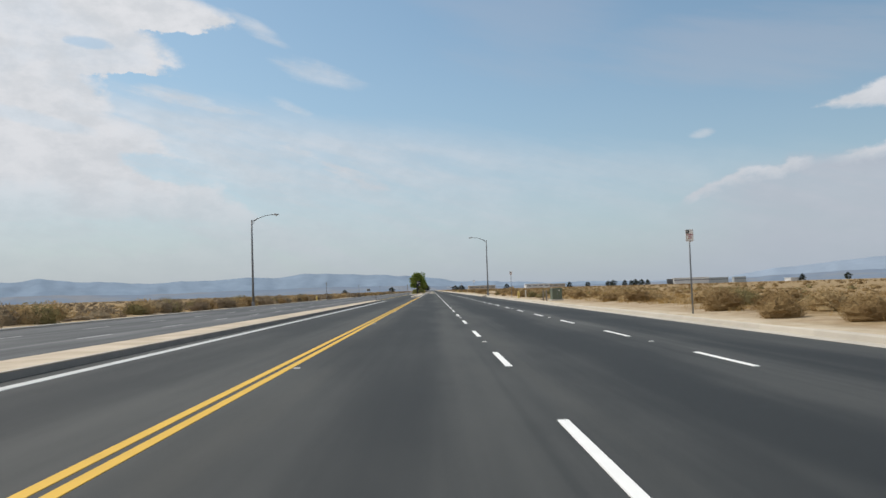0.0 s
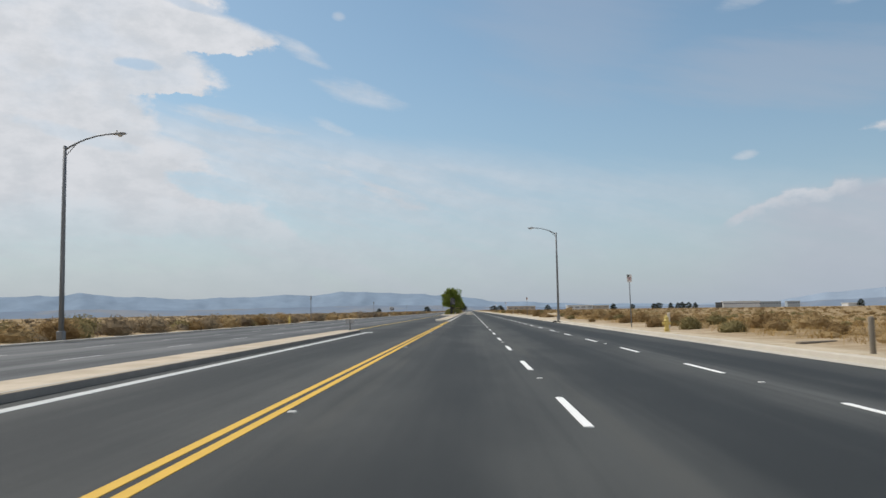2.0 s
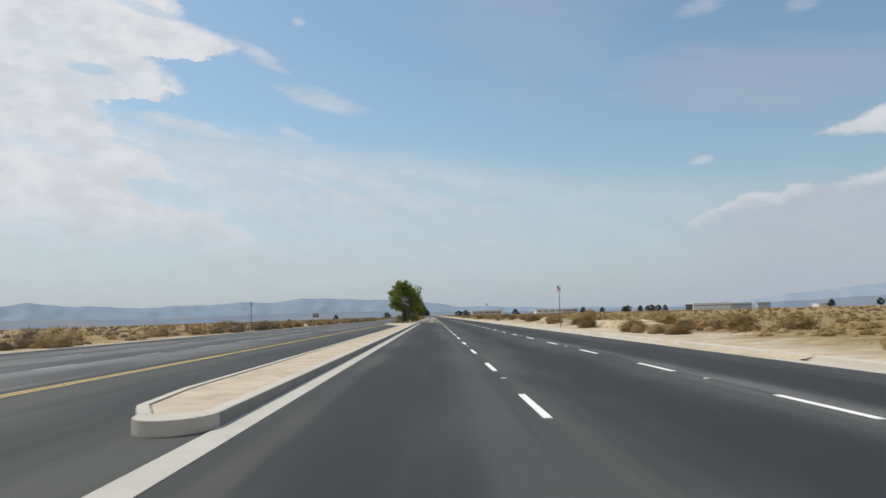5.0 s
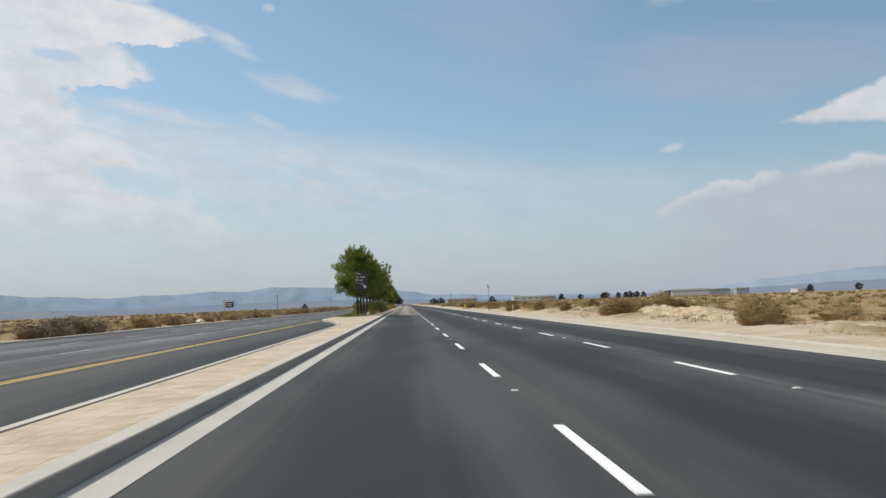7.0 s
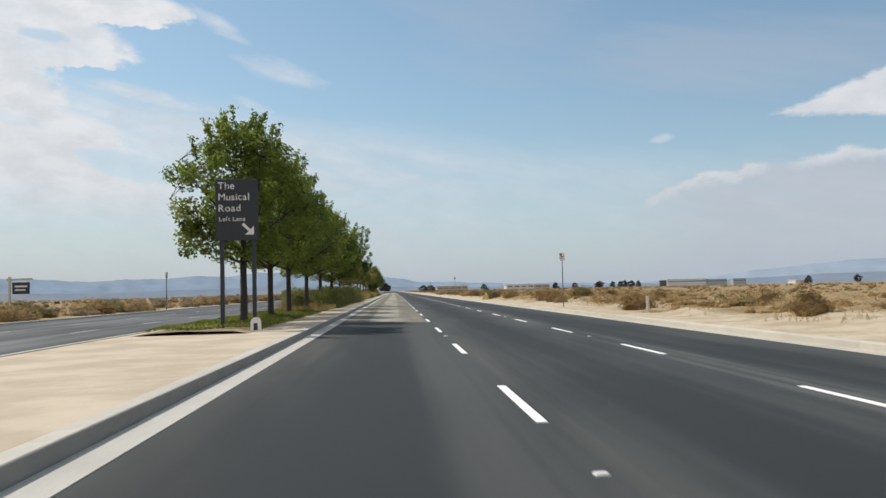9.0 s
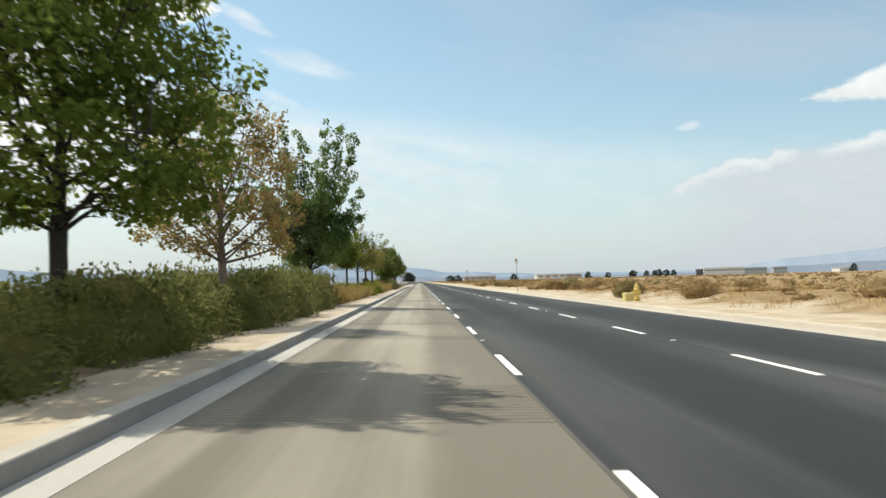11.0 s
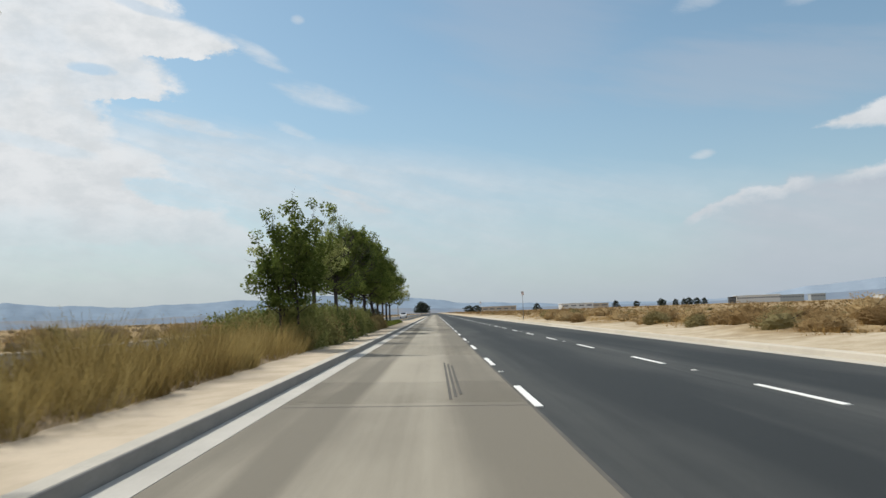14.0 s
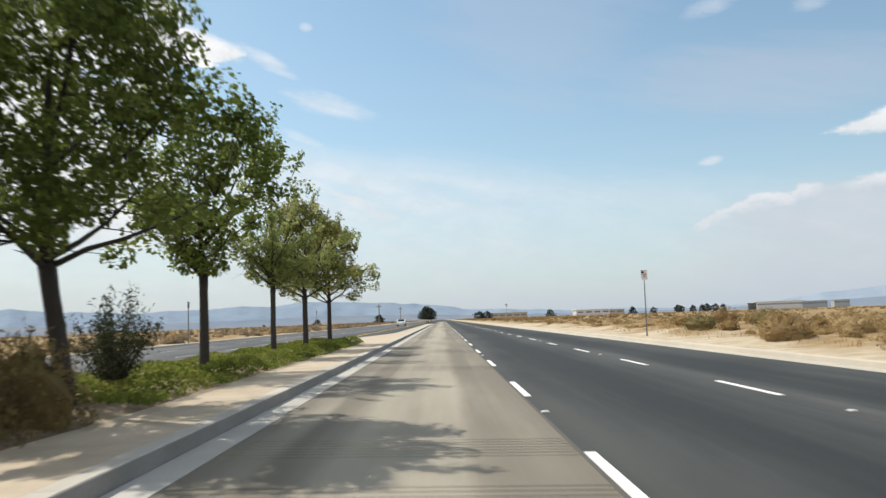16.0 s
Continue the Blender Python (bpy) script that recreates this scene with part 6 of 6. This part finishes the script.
rng = random.Random(21)
NEAR = [(10.6, 30.8, 0.95, 1.15, "b"), (9.7, 23.6, 0.8, 0.9, "t"), (10.6, 20.3, 0.9, 0.95, "b"), (10.8, 17.0, 1.2, 1.1, "t"), (12.5, 26.0, 0.9, 1.0, "t"), (14.0, 21.5, 1.3, 1.0, "b"),
        (10.5, 88.5, 0.77, 0.92, "g"), (10.7, 82.8, 0.72, 0.68, "g"), (11.9, 68.8, 0.6, 0.7, "b"), (11.8, 66.8, 0.6, 0.74, "b"), (13.4, 68.6, 0.5, 0.6, "b"),
        (12.1, 126.7, 1.0, 1.35, "t"), (9.6, 115.7, 0.42, 0.45, "b"), (11.6, 105.2, 0.75, 1.0, "b"), (10.1, 94.9, 0.65, 0.74, "b"), (11.0, 107.7, 0.75, 0.67, "b"), (11.1, 94.0, 0.4, 0.45, "g"),
        (11.5, 96.2, 0.6, 0.78, "b"), (10.4, 135.5, 0.56, 0.6, "g"), (11.9, 120.5, 0.5, 0.76, "b"),
        (9.9, 162.6, 0.9, 0.9, "b"), (9.5, 160.4, 0.42, 0.65, "t"), (9.9, 158.2, 0.6, 0.64, "t"), (10.0, 155.1, 0.72, 0.54, "b"), (12.7, 162.0, 0.75, 0.7, "g"),
        (10.2, 192.5, 0.98, 1.15, "t"), (11.2, 185.0, 0.95, 0.95, "g"), (9.9, 175.4, 0.85, 1.2, "b"), (13.1, 188.2, 0.85, 0.95, "b"), (11.6, 215.0, 1.15, 1.05, "b"),
        (14.9, 222.7, 0.8, 0.91, "g"), (24.0, 243.0, 1.3, 1.9, "t"), (11.8, 230.8, 0.6, 0.95, "b"), (15.8, 237.8, 0.7, 0.92, "b"), (11.0, 238.9, 0.64, 0.86, "b"), (17.6, 236.6, 0.6, 0.85, "b"),
        (10.6, 210.6, 1.15, 1.2, "b"), (12.1, 211.9, 1.1, 1.1, "b"), (12.9, 208.4, 1.0, 1.0, "b"),
        (-21.9, 236.5, 0.8, 1.0, "b"), (-26.0, 252.0, 1.0, 1.1, "b"), (-22.6, 250.5, 0.9, 0.95, "t"), (-24.1, 265.5, 0.95, 1.0, "b"), (-22.6, 265.0, 0.85, 0.8, "g"),
        (10.4, 308.0, 1.1, 1.2, "g"), (11.2, 299.0, 1.05, 1.0, "b"), (10.9, 334.7, 0.95, 1.1, "b"), (10.6, 339.5, 1.2, 1.05, "t"), (11.0, 331.2, 0.8, 0.94, "b"), (12.0, 329.4, 0.8, 0.96, "b"),
        (10.2, 405.9, 1.15, 1.1, "t"), (10.0, 398.8, 0.75, 0.84, "b"), (10.2, 413.4, 1.1, 1.12, "t"), (14.6, 365.7, 1.0, 0.9, "b"), (11.6, 363.9, 1.0, 0.9, "b")]
for x, y, s, h, kind in NEAR:
    desert_bush(x, y, s, h, kind, rng, fine=True)
taken = [(x, y) for x, y, *_ in NEAR]
count = 0
while count < 290:
    side = rng.random() < 0.47
    x = 10.2 + 6.0 * rng.random() ** 0.8 if side else -21.6 - 3.0 * rng.random() ** 1.3
    y = rng.uniform(365, 445) if side and rng.random() < 0.25 else rng.uniform(4, 430)
    if side and ((140 < y < 153 and x < 20) or (153 <= y < 163 and x < 12) or (163 <= y < 240 and x < 13.2)):
        continue
    if min((x - a) ** 2 + (y - b) ** 2 for a, b in taken) < (1.0 if side else 0.6):
        continue
    if hash_noise(x, y, 0.12, 2.2) < (-0.2 if side and y > 140 else -0.3):
        continue
    taken.append((x, y))
    s = rng.uniform(0.5, 1.15) if side else rng.uniform(0.9, 1.4)
    desert_bush(x, y, s, s * rng.uniform(0.75, 1.15) if side else min(1.4, s * rng.uniform(0.95, 1.25)), rng.choice("bbbbtttg" if side else "ddddttbg"), rng, fine=side and x < 10.8)
    count += 1


def rubble():
    """Pale broken stones bared along the bank of sand."""
    rng = random.Random(44)
    meshes = []
    for k in range(6):
        s = Shape()
        n, ring = 7, []
        for z, f in ((-0.1, 1.0), (0.10, 1.05), (0.26, 0.72)):
            ring += [(f * rng.uniform(0.35, 0.6) * math.cos(6.283 * i / n), f * rng.uniform(0.35, 0.6) * math.sin(6.283 * i / n), z * rng.uniform(0.8, 1.2)) for i in range(n)]
        s.v = ring
        s.f = [(r * n + i, r * n + (i + 1) % n, r * n + n + (i + 1) % n, r * n + n + i) for r in range(2) for i in range(n)] + [tuple(2 * n + i for i in range(n))]
        meshes.append(s.mesh("stone"))
    t = thing("rubble_heap", 12.6, 222, ground_z(12.6, 222), "pale broken stones scattered along the sand bank", "rubble")
    for _ in range(190):
        y = rng.uniform(196, 242)
        x = 11.0 + (y - 196) * 0.06 + rng.gauss(0, 0.6)
        k = 0.1 + 0.36 * rng.random() ** 2
        ob = part("stone", rng.choice(meshes), STONE, t)
        ob.matrix_basis = pose(x - 12.6, y - 222, ground_z(x, y) - ground_z(12.6, 222), rng.uniform(-12, 12), rng.uniform(-12, 12), rng.uniform(0, 360)) @ Matrix.Diagonal((k, k, k * 0.8, 1))


def sand_bank():
    """A low broken bank of pale crusted sand along the verge: a steep crumbling front, a nearly flat top."""
    s = Shape()
    ys = [166 + 0.22 * i for i in range(366)]
    cols = [0.0, 0.12, 0.22, 0.3, 0.42, 0.5, 0.62, 0.75, 0.95, 1.2, 1.6, 2.1, 2.8, 3.6]
    for y in ys:
        gate = ramp(hash_noise(0, y, 0.11, 6.6) + 0.25 * hash_noise(0, y, 0.4, 2.9) - 0.12 * ramp(y, 205, 220), -0.05, 0.15) * ramp(y, 166, 170) * (1 - ramp(y, 242, 246))
        front = 10.7 + 0.03 * (y - 166) * ramp(y, 200, 225) + 0.8 * hash_noise(1, y, 0.2, 8.8) + 0.35 * hash_noise(1, y, 0.9, 5.1)
        top = (0.22 + 0.3 * (0.5 + hash_noise(2, y, 0.3, 4.4))) * (1 - 0.55 * ramp(y, 205, 220))
        for k, c in enumerate(cols):
            x = front + c + 0.1 * hash_noise(c * 6, y, 1.7, 3.3)
            rise = min(1.0, c / 0.75)
            rise = (math.floor(rise * 3 + 0.8 * hash_noise(c * 3, y, 0.8, 9.9)) / 3 if k not in (0, len(cols) - 1) else rise) * 0.6 + rise * 0.4
            back = 1 - ramp(c, 1.6, 3.6)
            crumb = 0.07 * hash_noise(x * 2.2, y * 2.2, 1.3, 1.2) + 0.04 * hash_noise(x * 5, y * 5, 1.1, 7.1)
            up = gate * max(0.0, top * max(0.0, rise) * back + crumb * (0.3 < rise) + 0.02)
            s.v.append((x, y, ground_z(x, y) - 0.03 + (up if 0 < k < len(cols) - 1 else 0.0)))
    n = len(cols)
    s.f = [(i * n + k, i * n + k + 1, i * n + n + k + 1, i * n + n + k) for i in range(len(ys) - 1) for k in range(n - 1)]
    tagged(part("sand_bank", s, CRUST), "low crumbling bank of pale crusted sand", "sand bank", kind="stuff")


def litter_bag():
    rng = random.Random(8)
    t = thing("plastic_bag", -22.3, 247.0, ground_z(-22.3, 247.0), "crumpled white plastic bag lying beside the road", "litter")
    s = Shape()
    for i, (r, z) in enumerate(((0.38, -0.02), (0.45, 0.1), (0.36, 0.24), (0.12, 0.33))):
        s.v += [(r * rng.uniform(0.65, 1.25) * math.cos(0.628 * k), r * rng.uniform(0.65, 1.25) * math.sin(0.628 * k), z * rng.uniform(0.7, 1.3)) for k in range(10)]
    s.f = [(r * 10 + k, r * 10 + (k + 1) % 10, r * 10 + 10 + (k + 1) % 10, r * 10 + 10 + k) for r in range(3) for k in range(10)] + [tuple(30 + k for k in range(10))]
    part("sack", s, SIGN_WHITE, t)


rubble()
sand_bank()
litter_bag()


def brush_field(name, seed, x_range, y_range, count, per, size, mat, label, leaf, power=1.0):
    """Far brush: many bushes joined into one sheet of growth."""
    rng = np.random.default_rng(seed)
    lib = []
    for k in range(5):
        d = rng.normal(size=(per, 3))
        d[:, 2] = np.abs(d[:, 2])
        d /= np.linalg.norm(d, axis=1)[:, None]
        r = rng.uniform(0.5, 1.0, per) ** 0.5
        lobes = rng.normal(size=(7, 3))
        lobes[:, 2] = np.abs(lobes[:, 2])
        lobes /= np.linalg.norm(lobes, axis=1)[:, None]
        core = heart(rng, 0.95, 0.78, lobes, 2 if per < 20 else 3, 6 if per < 20 else 8, 0.63 if per < 20 else 0.66)
        swell = (0.72 + 0.34 * np.max(d @ lobes.T, axis=1) ** 3) * r
        lib.append(leaves_at(rng, d * swell[:, None] * np.array([1, 1, 0.85]), leaf * 1.25, leaf * 0.30, -0.5, 0.8))
        lib[-1] = np.concatenate([core, lib[-1]])
    out = []
    spots = []
    while len(spots) < count:
        x, y = x_range[0] + (x_range[1] - x_range[0]) * rng.random() ** power, rng.uniform(*y_range)
        if 205 < y < 238 and 8 < x < 12.6:
            continue
        if hash_noise(x, y, 0.16, 3.3) + 0.6 * hash_noise(x, y, 0.45, 1.3) > -0.05 or rng.random() < 0.22:
            spots.append((x, y))
    for x, y in spots:
        s = rng.uniform(*size)
        a = rng.uniform(0, 6.28)
        m = np.array([[math.cos(a), -math.sin(a), 0], [math.sin(a), math.cos(a), 0], [0, 0, rng.uniform(0.7, 1.15)]]) * s
        out.append(lib[rng.integers(5)] @ m.T + np.array([x, y, ground_z(x, y) - 0.05]))
    tagged(part(name, quads_mesh(name, np.concatenate(out)), mat), label, "brush", kind="stuff")


brush_field("brush", 1, (12.6, 60), (-10, 560), 2400, 22, (0.28, 0.66), BRUSH, "dense dry brown brush across the desert", 0.22, 1.7)
brush_field("brush", 2, (11.4, 60), (-10, 560), 1500, 24, (0.28, 0.62), BRUSH_TAN, "straw-coloured brush across the desert", 0.2, 1.7)
brush_field("brush", 3, (13.5, 60), (-10, 560), 330, 34, (0.4, 0.8), BRUSH_GREEN, "grey-green sagebrush across the desert", 0.2, 1.2)
brush_field("brush", 4, (-22.2, -70), (-10, 600), 1350, 28, (0.4, 1.1), BRUSH_BROWN, "dense dry brown brush beyond the oncoming lanes", 0.22, 2.1)
brush_field("brush", 5, (-22.5, -70), (-10, 600), 650, 30, (0.45, 0.95), BRUSH_TAN, "straw-coloured brush beyond the oncoming lanes", 0.2, 2.1)
brush_field("brush", 6, (60, 320), (0, 1500), 1700, 9, (0.6, 1.35), BRUSH, "distant dry brush on the plain", 0.5, 1.2)
brush_field("brush", 7, (-70, -320), (0, 1500), 1400, 9, (0.7, 1.7), BRUSH_BROWN, "distant dry brush on the plain", 0.5, 1.2)
brush_field("brush", 8, (14, 60), (560, 1400), 700, 10, (0.7, 1.5), BRUSH, "distant dry brush beside the road", 0.45, 1.2)
brush_field("brush", 9, (-24, -70), (600, 1400), 600, 10, (0.7, 1.5), BRUSH_BROWN, "distant dry brush beside the oncoming lanes", 0.45, 1.2)


def straw_field(seed, x_range, y_range, n, height, label):
    rng = np.random.default_rng(seed)
    c = np.column_stack([rng.uniform(*x_range, n // 14), rng.uniform(*y_range, n // 14)])
    p = c[rng.integers(0, len(c), n)] + rng.normal(0, 0.25, (n, 2))
    z = np.array([ground_z(x, y) for x, y in p])
    q = blades_at(rng, np.column_stack([p, z]), height, 0.7, 0.02)
    tagged(part("straw", quads_mesh("straw", q), STRAW), label, "grass", kind="stuff")


straw_field(91, (11.0, 34), (0, 460), 26000, 0.25, "golden dry grass between the desert bushes")
straw_field(93, (9.7, 17), (165, 460), 18000, 0.2, "golden dry grass along the sandy verge")
straw_field(94, (10.3, 22), (2, 135), 15000, 0.24, "golden dry grass between the verge and the brush")
straw_field(92, (-34, -21.8), (0, 460), 13000, 0.27, "golden dry grass beyond the oncoming lanes")

# ---------------------------------------------------------------- distance


def warehouse(x, y, w, d, h, windows, label, mat=WALL_WHITE):
    t = thing("warehouse", x, y, 0, label, "warehouse", "far buildings")
    part("wall", Shape().box(0, w, 0, d, ground_z(x + w, y) - 1, h), mat, t)
    part("roof", Shape().box(-0.8, w + 0.8, -0.8, d + 0.8, h, h + 0.7, 0.2), mat, t)
    step = w / max(1, windows)
    pane = Shape().box(0, step * 0.66, -0.25, 0.0, h * 0.4, h * 0.68).mesh("window") if windows else None
    for i in range(windows):
        part("window", pane, WINDOW_DARK, t).location = (step * (i + 0.17), 0, 0)


warehouse(538, 1700, 78, 16, 9.2, 18, "long white warehouse with a band of dark windows far off")
warehouse(617, 1706, 45, 12, 7.5, 8, "plain blue-grey warehouse wing far off", WALL_GREY)
warehouse(681, 1720, 27, 12, 7.5, 5, "low blue-grey warehouse with few windows far off", WALL_GREY)
warehouse(520, 1690, 13, 5, 7.2, 2, "small dark far building beside the warehouse", WALL_DARK)
warehouse(800, 1700, 30, 30, 1.6, 0, "low white far roof among the brush", WALL_WHITE)
warehouse(70, 1500, 52, 30, 6.5, 5, "low tan building on the plain beside the road", WALL_TAN)
warehouse(158, 1300, 40, 24, 5.5, 4, "low white building on the plain", WALL_WHITE)
warehouse(215, 1450, 36, 24, 5.0, 3, "low tan shed on the plain", WALL_TAN)

far_tree = []
for i, (x, y, s) in enumerate(((400, 1690, 1.6), (425, 1690, 1.4), (437, 1680, 1.4), (448, 1690, 1.6), (459, 1680, 1.5), (476, 1690, 1.4), (822, 1690, 1.6), (345, 1500, 1.2), (300, 1480, 1.1), (250, 1400, 1.3),
                               (120, 1250, 1.2), (40, 1100, 1.1), (28, 1000, 1.0), (-60, 1100, 1.2), (-150, 1300, 1.1), (930, 1700, 1.6))):
    far_tree.append(copy_thing(KINDS["far"], pose(x, y, ground_z(x, y) - 1.6 * s, 0, 0, i * 47) @ Matrix.Diagonal((s * 2.3, s * 1.8, s * 1.4 - ground_z(x, y) / 5.5, 1))))
KINDS["far"].matrix_basis = pose(-260, 1500, -2.0)
far_tree.append(KINDS["far"])
for o in far_tree:
    tagged(o, "dark rounded tree far off on the plain", "tree", "far trees")


def utility_mast(x, y, h):
    t = thing("utility_pole", x, y, 0, "slender far utility pole on the plain", "utility pole", "far poles")
    part("pole", Shape().tube([(0, 0, -0.5), (0, 0, h)], [0.22, 0.14], 8), WOOD_POST, t)
    part("crossarm", Shape().box(-1.1, 1.1, -0.08, 0.08, h - 1.0, h - 0.8), WOOD_POST, t)


for x, y, h in ((-21.5, 760, 8), (-22, 640, 7)):
    utility_mast(x, y, h)


def car(x, y, rz, label):
    t = thing("car", x, y, road_z(x), label, "car", rz=rz)
    side = [(-2.2, 0.35), (-2.25, 0.6), (-2.1, 0.85), (-1.2, 0.95), (-0.6, 1.4), (0.9, 1.42), (1.7, 1.0), (2.2, 0.92), (2.25, 0.4)]
    body = Shape()
    n = len(side)
    body.v = [(-0.88, py, pz) for py, pz in side] + [(0.88, py, pz) for py, pz in side]
    body.f = [tuple(range(n)), tuple(range(2 * n - 1, n - 1, -1))] + [(i, n + i, n + (i + 1) % n, (i + 1) % n) for i in range(n)]
    part("body", body, CAR_WHITE, t)
    g = Shape()
    g.face((-0.72, -1.16, 1.0), (0.72, -1.16, 1.0), (0.64, -0.64, 1.39), (-0.64, -0.64, 1.39))
    g.v = [(a, b - 0.02, c + 0.015) for a, b, c in g.v]
    part("windscreen", g, CAR_GLASS, t)
    for wx in (-0.8, 0.8):
        for wy in (-1.4, 1.4):
            w = part("wheel", Shape().lathe([(0.0, -0.11), (0.3, -0.11), (0.34, -0.08), (0.34, 0.08), (0.3, 0.11), (0.0, 0.11)], 16), RUBBER, t)
            w.matrix_basis = pose(wx, wy, 0.34, 0, 90, 0)
    for wx in (-0.62, 0.62):
        part("headlight", Shape().box(wx - 0.2, wx + 0.2, -2.27, -2.2, 0.62, 0.76, 0.01), GLASS, t)


car(-10.1, 553, 0, "white car on the oncoming carriageway far ahead")

# small repeated pieces of the paving and the road
build_markings(road)
build_pavers(median)
